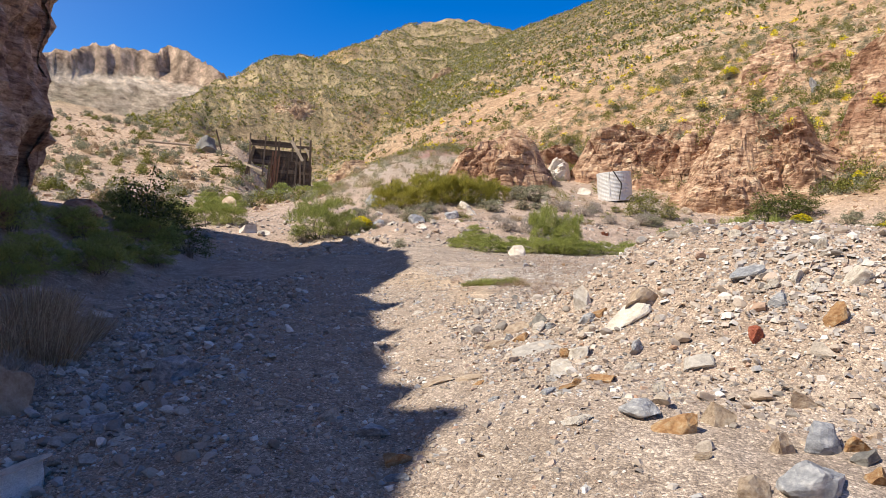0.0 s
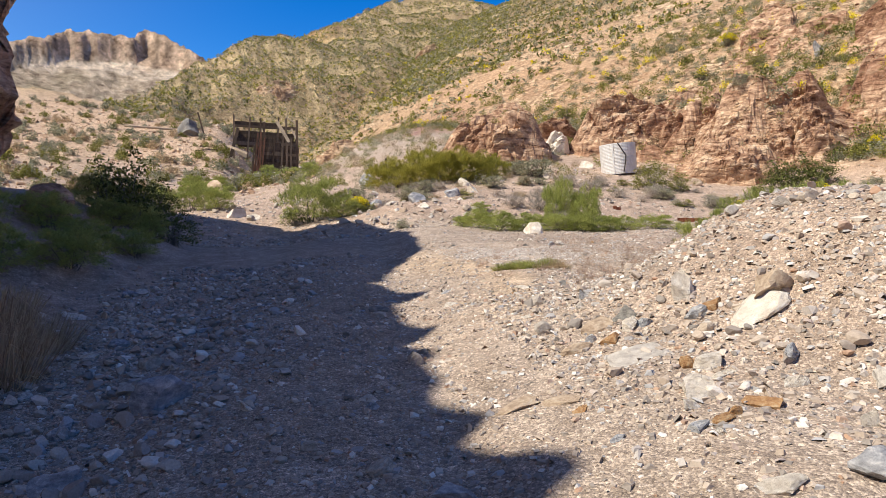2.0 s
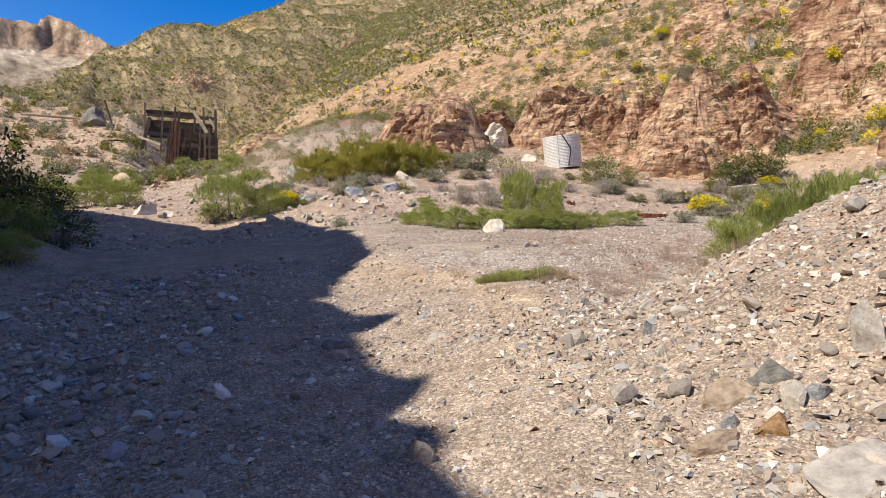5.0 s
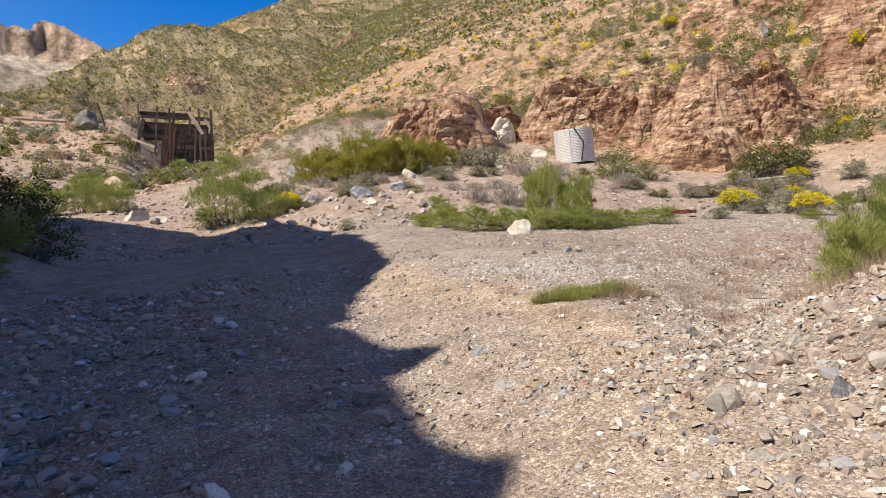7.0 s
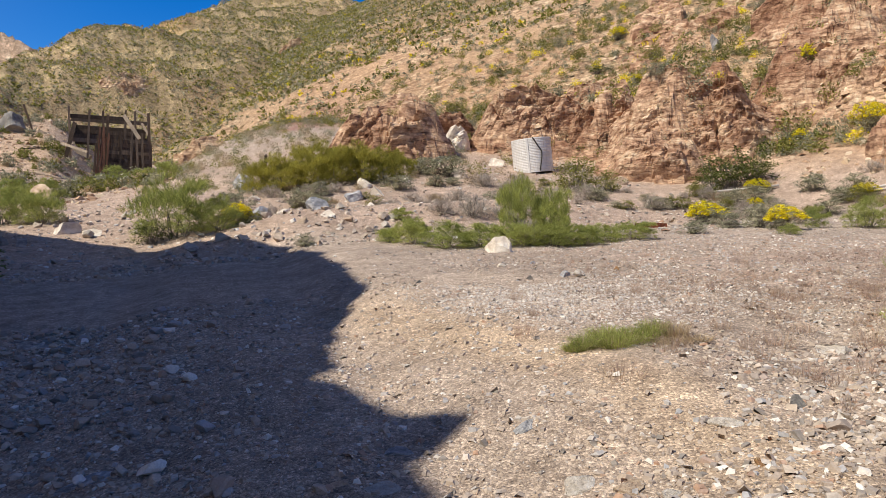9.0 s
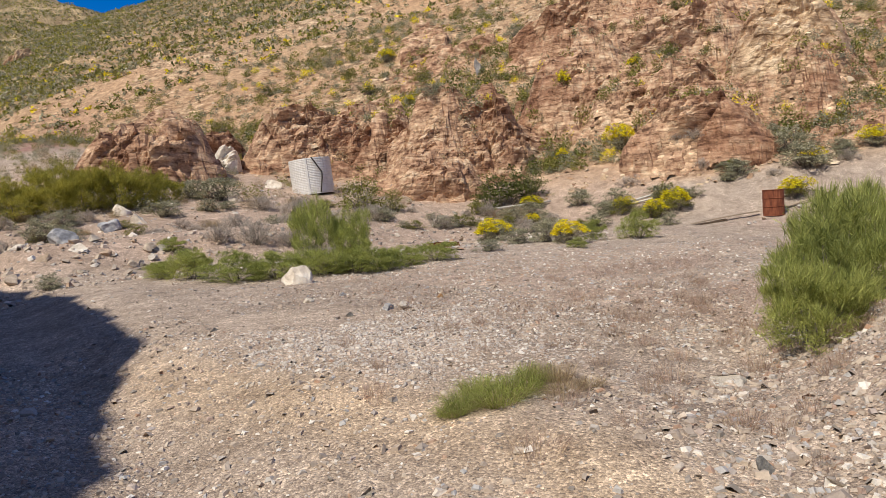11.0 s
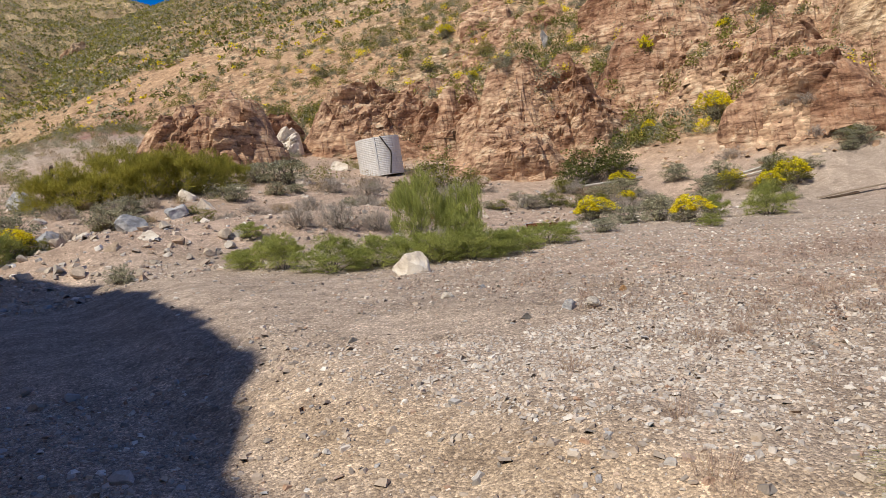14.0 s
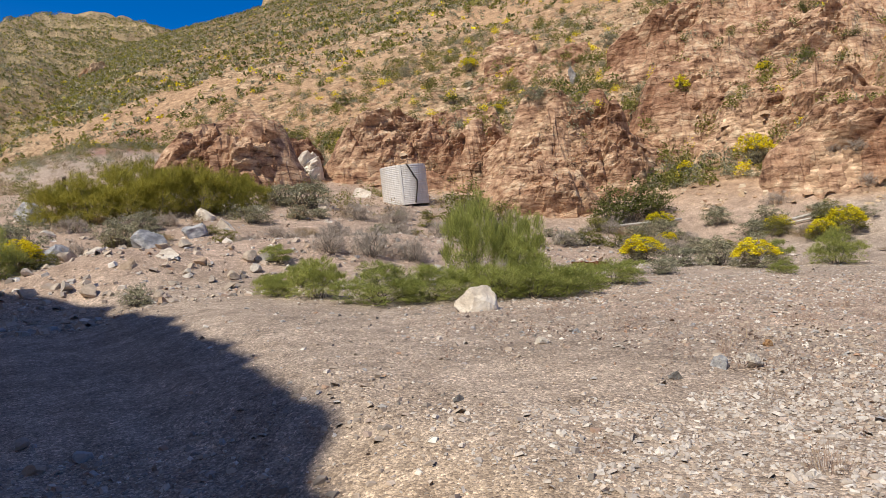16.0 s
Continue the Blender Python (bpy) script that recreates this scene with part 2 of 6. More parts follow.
GROUND = ground_material()
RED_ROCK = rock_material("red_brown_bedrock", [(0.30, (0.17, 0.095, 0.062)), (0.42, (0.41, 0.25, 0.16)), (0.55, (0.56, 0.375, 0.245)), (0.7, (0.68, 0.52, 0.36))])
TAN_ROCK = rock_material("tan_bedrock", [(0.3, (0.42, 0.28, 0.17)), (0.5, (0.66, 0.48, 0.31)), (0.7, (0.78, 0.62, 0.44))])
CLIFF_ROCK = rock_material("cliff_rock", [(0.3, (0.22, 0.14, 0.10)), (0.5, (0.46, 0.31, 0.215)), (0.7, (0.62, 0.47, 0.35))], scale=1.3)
STONE_TINTS = [(0.0, (1.3, 1.27, 1.24)), (0.15, (0.85, 0.86, 0.88)), (0.35, (1.15, 1.0, 0.85)), (0.55, (0.92, 0.92, 0.94)), (0.8, (1.25, 1.12, 0.98)), (1.0, (0.98, 0.75, 0.58))]
STONE = rock_material("wash_stone", [(0.3, (0.34, 0.31, 0.28)), (0.5, (0.48, 0.44, 0.39)), (0.7, (0.60, 0.56, 0.50))], scale=4.0, strata=0.7, bump=0.7, spread=STONE_TINTS)
WHITE_STONE = rock_material("white_stone", [(0.3, (0.60, 0.53, 0.45)), (0.5, (0.79, 0.73, 0.65)), (0.7, (0.88, 0.85, 0.80))], scale=2.5, strata=0.7, bump=1.2, spread=[(0, (0.9, 0.88, 0.86)), (1, (1.08, 1.05, 1.0))])
BLUE_STONE = rock_material("blue_grey_stone", [(0.3, (0.25, 0.25, 0.26)), (0.5, (0.40, 0.40, 0.41)), (0.68, (0.66, 0.64, 0.62))], scale=3, strata=1.2, spread=[(0, (0.85, 0.88, 0.92)), (1, (1.1, 1.1, 1.1))])
RUST_STONE = rock_material("rust_stained_stone", [(0.3, (0.28, 0.14, 0.065)), (0.5, (0.46, 0.27, 0.13)), (0.7, (0.56, 0.42, 0.26))], scale=4, strata=0.7, spread=[(0, (0.85, 0.85, 0.85)), (1, (1.1, 1.1, 1.1))])
DARK_STONE = rock_material("dark_slate_stone", [(0.3, (0.17, 0.16, 0.15)), (0.5, (0.25, 0.24, 0.22)), (0.7, (0.35, 0.33, 0.30))], scale=4, strata=0.7, spread=[(0, (0.9, 0.9, 0.9)), (1, (1.1, 1.1, 1.1))])
RED_STONE = rock_material("brick_red_stone", [(0.3, (0.22, 0.06, 0.035)), (0.5, (0.34, 0.10, 0.06)), (0.7, (0.42, 0.17, 0.10))], scale=4, strata=0.7, spread=[(0, (0.9, 0.9, 0.9)), (1, (1.1, 1.1, 1.1))])
TAN_STONE = rock_material("tan_slab_stone", [(0.3, (0.32, 0.235, 0.165)), (0.5, (0.49, 0.38, 0.28)), (0.7, (0.61, 0.51, 0.39))], scale=4, strata=0.7, spread=[(0, (0.88, 0.88, 0.88)), (1, (1.12, 1.1, 1.08))])
LEAF_GREEN = leaf_material("fresh_green_twig", (0.20, 0.235, 0.06), (0.41, 0.44, 0.14), 0.42)
LEAF_OLIVE = leaf_material("olive_leaf", (0.12, 0.125, 0.028), (0.27, 0.265, 0.075), 0.4)
LEAF_YELLOW = leaf_material("yellow_olive_twig", (0.20, 0.195, 0.03), (0.42, 0.39, 0.08), 0.42)
LEAF_DARK = leaf_material("dark_creosote_leaf", (0.05, 0.065, 0.016), (0.15, 0.165, 0.045))
LEAF_GREY = leaf_material("grey_green_leaf", (0.19, 0.19, 0.12), (0.38, 0.37, 0.26))
LEAF_DRY = leaf_material("dry_grass_blade", (0.28, 0.20, 0.12), (0.50, 0.40, 0.26), 0.4)
LEAF_PINK = leaf_material("dry_reddish_weed", (0.32, 0.21, 0.165), (0.54, 0.41, 0.33), 0.45)
PETAL = leaf_material("yellow_flower", (0.60, 0.47, 0.01), (0.82, 0.70, 0.03), 0.2)
TWIG = wood_material("grey_twig", (0.10, 0.085, 0.07), (0.30, 0.27, 0.23))
DEAD = leaf_material("dead_grey_twig", (0.24, 0.20, 0.18), (0.46, 0.41, 0.36), 0.0)
OLD_WOOD = wood_material("dark_weathered_timber", (0.045, 0.030, 0.020), (0.17, 0.12, 0.083))
BROWN_WOOD = wood_material("brown_weathered_timber", (0.09, 0.065, 0.046), (0.27, 0.205, 0.15))
PALE_WOOD = wood_material("bleached_timber", (0.22, 0.17, 0.12), (0.46, 0.38, 0.29))
RED_WOOD = wood_material("split_red_timber", (0.10, 0.045, 0.028), (0.26, 0.135, 0.085))
TANK_METAL = metal_material("white_chalky_sheet_metal", [(0.25, (0.30, 0.24, 0.19)), (0.36, (0.60, 0.58, 0.55)), (0.6, (0.74, 0.73, 0.71)), (0.8, (0.80, 0.79, 0.77))], 0.6, 0.15)
RUST = metal_material("rusted_steel", [(0.3, (0.08, 0.022, 0.012)), (0.5, (0.20, 0.058, 0.026)), (0.7, (0.34, 0.125, 0.06))], 0.85, 0.1)
PIPE_METAL = metal_material("pale_pipe", [(0.3, (0.42, 0.38, 0.33)), (0.6, (0.66, 0.63, 0.58))], 0.55, 0.2)
BLACK_PIPE = metal_material("black_rusty_pipe", [(0.3, (0.02, 0.018, 0.016)), (0.7, (0.07, 0.055, 0.045))], 0.7, 0.2)

# ---- lie of the land ----
def sstep(a, b, v):
    t = np.clip((v - a) / (b - a), 0, 1)
    return t * t * (3 - 2 * t)


def _hash(ix, iy, seed):
    n = (ix * 374761393 + iy * 668265263 + seed * 1442695041) & 0xFFFFFFFF
    n = ((n ^ (n >> 13)) * 1274126177) & 0xFFFFFFFF
    return ((n ^ (n >> 16)) & 0xFFFF) / 65535.0


def vnoise(x, y, seed=0):
    """Smooth value noise, -1 to 1, for arrays."""
    x, y = np.asarray(x, float), np.asarray(y, float)
    ix, iy = np.floor(x).astype(np.int64), np.floor(y).astype(np.int64)
    fx, fy = x - ix, y - iy
    fx, fy = fx * fx * (3 - 2 * fx), fy * fy * (3 - 2 * fy)
    a, b = _hash(ix, iy, seed), _hash(ix + 1, iy, seed)
    c, d = _hash(ix, iy + 1, seed), _hash(ix + 1, iy + 1, seed)
    return 2 * ((a + (b - a) * fx) * (1 - fy) + (c + (d - c) * fx) * fy) - 1


def fbm(x, y, octaves=4, seed=0, gain=0.5):
    total, amp, f = 0.0, 1.0, 1.0
    for k in range(octaves):
        total = total + amp * vnoise(x * f + 17.3 * k, y * f - 9.1 * k, seed + k)
        amp, f = amp * gain, f * 2.03
    return total


def blocks(x, y, seed=0):
    """Broken stone: each warped cell at a height of its own."""
    wx, wy = x + 0.35 * vnoise(x * 1.7, y * 1.7, seed + 1), y + 0.35 * vnoise(x * 1.7, y * 1.7, seed + 2)
    return 2 * _hash(np.floor(wx).astype(np.int64), np.floor(wy).astype(np.int64), seed) - 1


def ridged(x, y, octaves=4, seed=0):
    total, amp, f = 0.0, 1.0, 1.0
    for k in range(octaves):
        total = total + amp * (1 - 2 * np.abs(vnoise(x * f + 5.7 * k, y * f + 3.3 * k, seed + k)))
        amp, f = amp * 0.5, f * 2.1
    return total


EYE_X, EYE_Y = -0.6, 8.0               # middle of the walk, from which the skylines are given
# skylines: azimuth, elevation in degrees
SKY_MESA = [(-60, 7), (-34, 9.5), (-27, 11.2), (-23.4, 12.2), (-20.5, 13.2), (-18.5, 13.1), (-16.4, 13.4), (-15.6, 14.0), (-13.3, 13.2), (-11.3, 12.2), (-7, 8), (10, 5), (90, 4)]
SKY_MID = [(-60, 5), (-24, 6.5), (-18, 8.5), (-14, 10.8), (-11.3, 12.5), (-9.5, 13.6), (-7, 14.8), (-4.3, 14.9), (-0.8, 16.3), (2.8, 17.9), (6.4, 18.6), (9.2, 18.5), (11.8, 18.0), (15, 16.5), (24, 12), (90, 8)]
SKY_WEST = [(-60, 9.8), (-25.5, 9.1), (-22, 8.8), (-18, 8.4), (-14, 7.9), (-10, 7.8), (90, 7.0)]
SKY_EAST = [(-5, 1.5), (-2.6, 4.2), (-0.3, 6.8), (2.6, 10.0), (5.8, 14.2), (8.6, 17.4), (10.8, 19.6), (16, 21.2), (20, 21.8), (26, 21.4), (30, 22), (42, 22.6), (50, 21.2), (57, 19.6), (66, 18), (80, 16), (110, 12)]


def mound_d(x, y):
    """0 at the spoil mound's middle, 1 at its foot."""
    return np.sqrt(((x - 7.22) / 5.5) ** 2 + ((y - 8.24) / 4.84) ** 2)


def base_ground(x, y):
    """Wash, gravel pad, spoil mound, berm and the rising ground behind it."""
    z = 1.25 + 0.055 * (y - 18) + 0.045 * np.clip(x - 3, -12, 30) + 0.012 * np.clip(x - 12, 0, 40) * sstep(40, 15, y)
    z = np.where(y < -4, z + 0.035 * (-4 - y), z)
    z = z - 0.36 * sstep(2.2, 0.0, x + 0.4 * vnoise(y * 0.25, 0 * y, 3)) * sstep(34, 24, y)
    z = z - 0.28 * sstep(-0.9, -2.6, x) * sstep(-9.5, -5.0, x) * sstep(40, 30, y)
    # worn ruts of the track and the cut bank at the pad's edge
    z = z - 0.05 * np.exp(-((x + 1.4 - 0.02 * y) / 0.35) ** 2) - 0.05 * np.exp(-((x - 0.25 - 0.02 * y) / 0.4) ** 2)
    # bank below the western cliff
    z = z + 1.7 * sstep(-4.2, -9.5, x + 0.5 * vnoise(y * 0.4, 0 * y, 8)) * sstep(29, 22, y)
    # spoil mound
    d = mound_d(x, y) + 0.03 * vnoise(x * 0.7, y * 0.7, 5)
    z = z + 1.31 * sstep(1.02, 0.47, d)
    # berm
    b = np.exp(-((y - 29.6 - 0.10 * (x - 2)) / 1.7) ** 2) * sstep(-1.5, 1.6, x) * sstep(16, 8, x)
    z = z + 0.75 * b
    # rising ground beyond
    rise = np.clip(y - 29.5, 0, None)
    z = z + 0.19 * rise * sstep(-13, 8, x) * sstep(130, 60, y)
    z = z + 0.05 * np.clip(y - 42, 0, 60) * sstep(4, -8, x) + -0.2 * np.exp(-((x + 7) ** 2 + (y - 69) ** 2) / 60)
    z = z - 1.1 * np.exp(-((x + 3.6) / 2.6) ** 2 - ((y - 62) / 9.0) ** 2)
    return z


# bedrock swells of the eastern hillside: x, y, half width, half depth, height, azimuth of the line of sight
CRAGS = [(23.6, 39.5, 3.6, 2.6, 3.2, 38), (20.6, 37.8, 2.6, 1.6, 1.5, 38), (18.4, 47.0, 3.6, 2.4, 2.4, 28), (9.2, 46.2, 3.2, 2.2, 2.4, 15), (21.6, 45.0, 2.8, 2.2, 2.6, 35),
         (30.4, 37.4, 3.4, 2.4, 2.2, 48), (30.8, 32.6, 3.2, 2.4, 2.2, 55), (28.2, 28.0, 3.4, 2.0, 1.8, 62), (38.0, 36.0, 6.5, 3.0, 2.6, 52), (37.5, 43.0, 5.0, 2.6, 2.0, 48), (35.0, 27.0, 3.5, 3.0, 3.0, 65)]


def crag_parts(x, y):
    for cx, cy, hw, hd, h, a in CRAGS:
        ca, sa = math.cos(radians(a)), math.sin(radians(a))
        u, v = (x - cx) * ca - (y - cy) * sa, (x - cx) * sa + (y - cy) * ca
        d = np.sqrt((u / hw) ** 2 + (np.where(v < 0, v / hd, v / (2.6 * hd))) ** 2) + 0.16 * fbm(x * 0.35, y * 0.35, 3, 85)
        yield d, h


def crag_mask(x, y):
    out = 0.0
    for d, h in crag_parts(x, y):
        out = np.maximum(out, sstep(1.25, 0.85, d))
    s = (x - 21) * 0.87 + (y - 39) * 0.49
    patch = sstep(0.05, 0.4, fbm(x * 0.09 + 3, y * 0.09, 4, 31) + 0.35 * sstep(26, 36, x) * sstep(52, 42, y)) * sstep(-1, 2, s) * sstep(34, 22, s) * sstep(75, 60, y)
    return np.maximum(out, 0.85 * patch)


def hill(r, foot, slope, cone):
    z = slope * (r - foot)
    return np.where(z > cone, cone - 0.8 * (z - cone), z)


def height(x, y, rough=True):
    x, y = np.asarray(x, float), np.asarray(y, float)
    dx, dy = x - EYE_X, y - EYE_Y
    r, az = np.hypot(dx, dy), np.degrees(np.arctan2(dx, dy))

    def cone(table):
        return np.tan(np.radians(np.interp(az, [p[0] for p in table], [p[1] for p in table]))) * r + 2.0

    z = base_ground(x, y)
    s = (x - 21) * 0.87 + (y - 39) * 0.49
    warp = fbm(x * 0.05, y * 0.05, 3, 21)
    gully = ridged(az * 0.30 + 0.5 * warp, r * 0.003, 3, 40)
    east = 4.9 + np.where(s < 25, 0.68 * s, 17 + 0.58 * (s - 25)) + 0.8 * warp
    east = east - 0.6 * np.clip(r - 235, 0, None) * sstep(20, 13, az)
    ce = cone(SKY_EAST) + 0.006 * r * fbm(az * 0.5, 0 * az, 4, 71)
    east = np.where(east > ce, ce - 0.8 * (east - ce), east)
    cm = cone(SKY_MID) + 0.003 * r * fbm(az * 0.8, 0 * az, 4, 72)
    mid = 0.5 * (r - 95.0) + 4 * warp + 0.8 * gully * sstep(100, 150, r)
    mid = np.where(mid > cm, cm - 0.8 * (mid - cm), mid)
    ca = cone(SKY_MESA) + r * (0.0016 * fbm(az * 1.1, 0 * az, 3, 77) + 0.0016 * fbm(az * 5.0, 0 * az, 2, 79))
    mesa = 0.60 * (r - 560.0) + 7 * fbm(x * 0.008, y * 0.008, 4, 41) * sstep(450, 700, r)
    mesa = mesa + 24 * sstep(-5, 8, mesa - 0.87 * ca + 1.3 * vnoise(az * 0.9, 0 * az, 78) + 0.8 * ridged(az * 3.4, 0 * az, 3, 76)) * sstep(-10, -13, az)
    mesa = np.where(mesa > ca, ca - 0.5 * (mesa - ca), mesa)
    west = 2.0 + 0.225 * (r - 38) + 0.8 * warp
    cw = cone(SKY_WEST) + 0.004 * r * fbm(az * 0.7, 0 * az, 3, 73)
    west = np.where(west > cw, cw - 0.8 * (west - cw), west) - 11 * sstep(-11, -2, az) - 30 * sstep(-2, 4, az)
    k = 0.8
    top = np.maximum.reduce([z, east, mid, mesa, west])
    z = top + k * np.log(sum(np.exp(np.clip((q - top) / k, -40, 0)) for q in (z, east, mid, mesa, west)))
    for d, h in crag_parts(x, y):
        z = z + h * sstep(1.0, 0.45, d)
    if rough:
        far = sstep(25, 60, r)
        z = z + 0.035 * fbm(x * 0.8, y * 0.8, 4, 1) * (1 - far) + 0.012 * fbm(x * 4.1, y * 4.1, 3, 9) * sstep(40, 10, r)
        z = z + far * 0.35 * fbm(x * 0.22, y * 0.22, 4, 11) * sstep(0, 8, np.maximum(s, r - 90))
        z = z + sstep(200, 600, r) * 6 * fbm(x * 0.012, y * 0.012, 4, 14)
        c = crag_mask(x, y)
        qx, qy = x + 1.5 * fbm(x * 0.2, y * 0.2, 2, 81), y + 1.5 * fbm(x * 0.2, y * 0.2, 2, 82)
        z = z + c * 0.2 * ridged(qx * 0.22, qy * 0.22, 3, 35)
    return z


# ---- building helpers ----
def mesh_of(name, verts, faces, mats, smooth=True):
    me = bpy.data.meshes.new(name)
    me.from_pydata([tuple(v) for v in verts] if not isinstance(verts, list) else verts, [], faces)
    for m in (mats if isinstance(mats, (list, tuple)) else [mats]):
        me.materials.append(m)
    if smooth:
        me.polygons.foreach_set("use_smooth", [True] * len(me.polygons))
    me.update()
    return me


def quick_mesh(name, verts, tris, mat, smooth=False):
    """A mesh from arrays of corners (n, 3) and faces (m, 3 or 4)."""
    me = bpy.data.meshes.new(name)
    verts, tris = np.asarray(verts, np.float32), np.asarray(tris, np.int32)
    n, k = tris.shape
    me.vertices.add(len(verts))
    me.vertices.foreach_set("co", verts.ravel())
    me.loops.add(n * k)
    me.loops.foreach_set("vertex_index", tris.ravel())
    me.polygons.add(n)
    me.polygons.foreach_set("loop_start", np.arange(0, n * k, k, dtype=np.int32))
    me.polygons.foreach_set("use_smooth", np.full(n, smooth))
    me.materials.append(mat)
    me.update(calc_edges=True)
    return me


def z_at(x, y):
    return float(height(np.array([x]), np.array([y]))[0])


def sand_band(x, y):
    """1 along the sandy cut bank between the track and the pad."""
    return np.exp(-((x - np.interp(y, [9, 11, 12.4, 14, 15.7, 17.2], [1.3, 1.9, 2.1, 1.8, 1.35, 1.1])) / 0.5) ** 2) * sstep(8.5, 11, y) * sstep(18.5, 16.5, y)


# ---- the ground, one sheet from the wash to the skyline ----
def ground_sheet():
    ox, oy = -0.3, -1.5
    az = np.concatenate([np.arange(-180, -40, 4.0), np.arange(-40, 70, 0.23), np.arange(70, 180.1, 4.0)])
    rr = [0.25]
    while rr[-1] < 2600:
        r = rr[-1]
        rr.append(r * (1.010 if 3 < r < 34 else 1.0075 if 34 <= r < 82 else 1.012 if r < 150 else 1.006 if 620 < r < 1250 else 1.022) + (0.02 if r < 3 else 0))
    rr = np.array(rr)
    A, R = np.meshgrid(np.radians(az), rr)
    X, Y = ox + R * np.sin(A), oy + R * np.cos(A)
    Z = height(X, Y)
    nr, na = X.shape
    verts = np.stack([X, Y, Z], -1).reshape(-1, 3)
    i = np.arange(nr * na).reshape(nr, na)
    quads = np.stack([i[:-1, :-1], i[:-1, 1:], i[1:, 1:], i[1:, :-1]], -1).reshape(-1, 4)[:, ::-1]
    me = quick_mesh("ground", verts, quads, GROUND, True)
    x, y = verts[:, 0], verts[:, 1]
    dx, dy = x - EYE_X, y - EYE_Y
    r, a = np.hypot(dx, dy), np.degrees(np.arctan2(dx, dy))
    s = (x - 21) * 0.87 + (y - 39) * 0.49

    def lay(col, w, c):
        return col * (1 - w[:, None]) + np.array(c) * w[:, None]

    n1, n2 = fbm(x * 0.35, y * 0.35, 4, 51), fbm(x * 0.06, y * 0.06, 4, 52)
    col = np.tile(np.array([0.425, 0.362, 0.305]), (len(x), 1))                       # grey-tan wash gravel
    col = lay(col, sstep(-0.2, 0.6, n1) * 0.6, (0.455, 0.385, 0.318))
    # fine sandy bank of the track's edge
    col = lay(col, np.clip(sand_band(x, y) * (1.1 + 0.4 * n1), 0, 1) * 0.7, (0.56, 0.445, 0.32))
    track = np.exp(-((x + 0.6) / 1.6) ** 2) * sstep(26, 20, y)
    col = lay(col, track * 0.5, (0.45, 0.365, 0.285))
    d = mound_d(x, y)
    col = lay(col, sstep(1.1, 0.7, d) * 0.8, (0.445, 0.355, 0.285))                     # spoil mound
    pink = sstep(-0.1, 0.5, fbm(x * 0.25, y * 0.25, 3, 57)) * sstep(3, 7, x) * sstep(11, 13, y) * sstep(26, 20, y)
    col = lay(col, pink * 0.5, (0.445, 0.345, 0.285))
    berm = sstep(26.5, 29, y) * sstep(60, 45, y)
    col = lay(col, berm * 0.7, (0.49, 0.38, 0.305))
    # eastern hillside: orange soil and rubble
    e = sstep(-2, 4, s) * sstep(-6, 2, a)
    col = lay(col, e, (0.49, 0.35, 0.225))
    col = lay(col, e * sstep(-0.3, 0.5, n2) * 0.7, (0.48, 0.325, 0.205))
    col = lay(col, e * sstep(0.1, 0.7, n1) * 0.6, (0.55, 0.425, 0.29))
    col = lay(col, crag_mask(x, y), (0.58, 0.40, 0.265))
    rockiness = np.clip(np.maximum(crag_mask(x, y), e * sstep(150, 90, r) * (0.6 + 0.4 * n1)), 0, 1)
    maroon = np.exp(-((a - 7.5 - 0.06 * (r - 60)) / 2.2) ** 2) * sstep(50, 56, r) * sstep(95, 70, r)
    col = lay(col, np.clip(maroon * (1 + n1), 0, 1) * 0.8, (0.30, 0.165, 0.135))
    up = e * sstep(85, 130, r)
    col = lay(col, up * 0.85, (0.32, 0.24, 0.145))
    col = lay(col, e * sstep(135, 190, r), (0.25, 0.19, 0.105))
    # western dump slope
    w = sstep(-8, -12, a) * sstep(45, 60, r) * sstep(150, 110, r)
    col = lay(col, w * 0.9, (0.56, 0.42, 0.30))
    # middle hill: brown scrubland
    mid = sstep(95, 135, r) * sstep(9.5 + 0.0 * r, 6.5, a - 0.045 * (r - 100))
    col = lay(col, mid, (0.46, 0.37, 0.225))
    col = lay(col, mid * sstep(-0.2, 0.6, fbm(x * 0.02, y * 0.02, 4, 61)) * 0.8, (0.37, 0.31, 0.19))
    col = lay(col, mid * sstep(0.1, 0.7, fbm(x * 0.035, y * 0.015, 4, 63)) * sstep(2, -8, a) * 0.9, (0.54, 0.35, 0.155))
    col = lay(col, mid * sstep(0.45, 0.8, fbm(x * 0.12, y * 0.12, 3, 62)) * 0.6, (0.36, 0.25, 0.16))
    col = col * (1 + 0.35 * np.maximum(mid, up) * fbm(x * 0.9, y * 0.5, 4, 69, 0.7))[:, None]
    # far mesa: pale cliff band over grey talus
    far = sstep(420, 520, r) * sstep(1, -5, a)
    col = lay(col, far, (0.47, 0.40, 0.31))
    z = verts[:, 2]
    el = np.degrees(np.arctan2(z - 2, r))
    fine = fbm(a * 11, el * 13, 5, 68, 0.75)
    col = lay(col, far * sstep(-0.1, 0.5, fbm(a * 1.1, el * 1.6, 3, 64)) * 0.8, (0.34, 0.30, 0.22))       # scrub on the talus
    col = lay(col, far * sstep(9.9, 10.5, el + 0.35 * n2) * 0.9, (0.74, 0.65, 0.53))                       # pale band below the cliff
    col = lay(col, far * sstep(10.9, 11.4, el + 0.3 * n2), (0.56, 0.43, 0.32))
    col = lay(col, far * sstep(-16.5, -13, a) * sstep(11.0, 9.8, el), (0.26, 0.21, 0.175))
    cliff = far * sstep(10.9, 11.4, el)
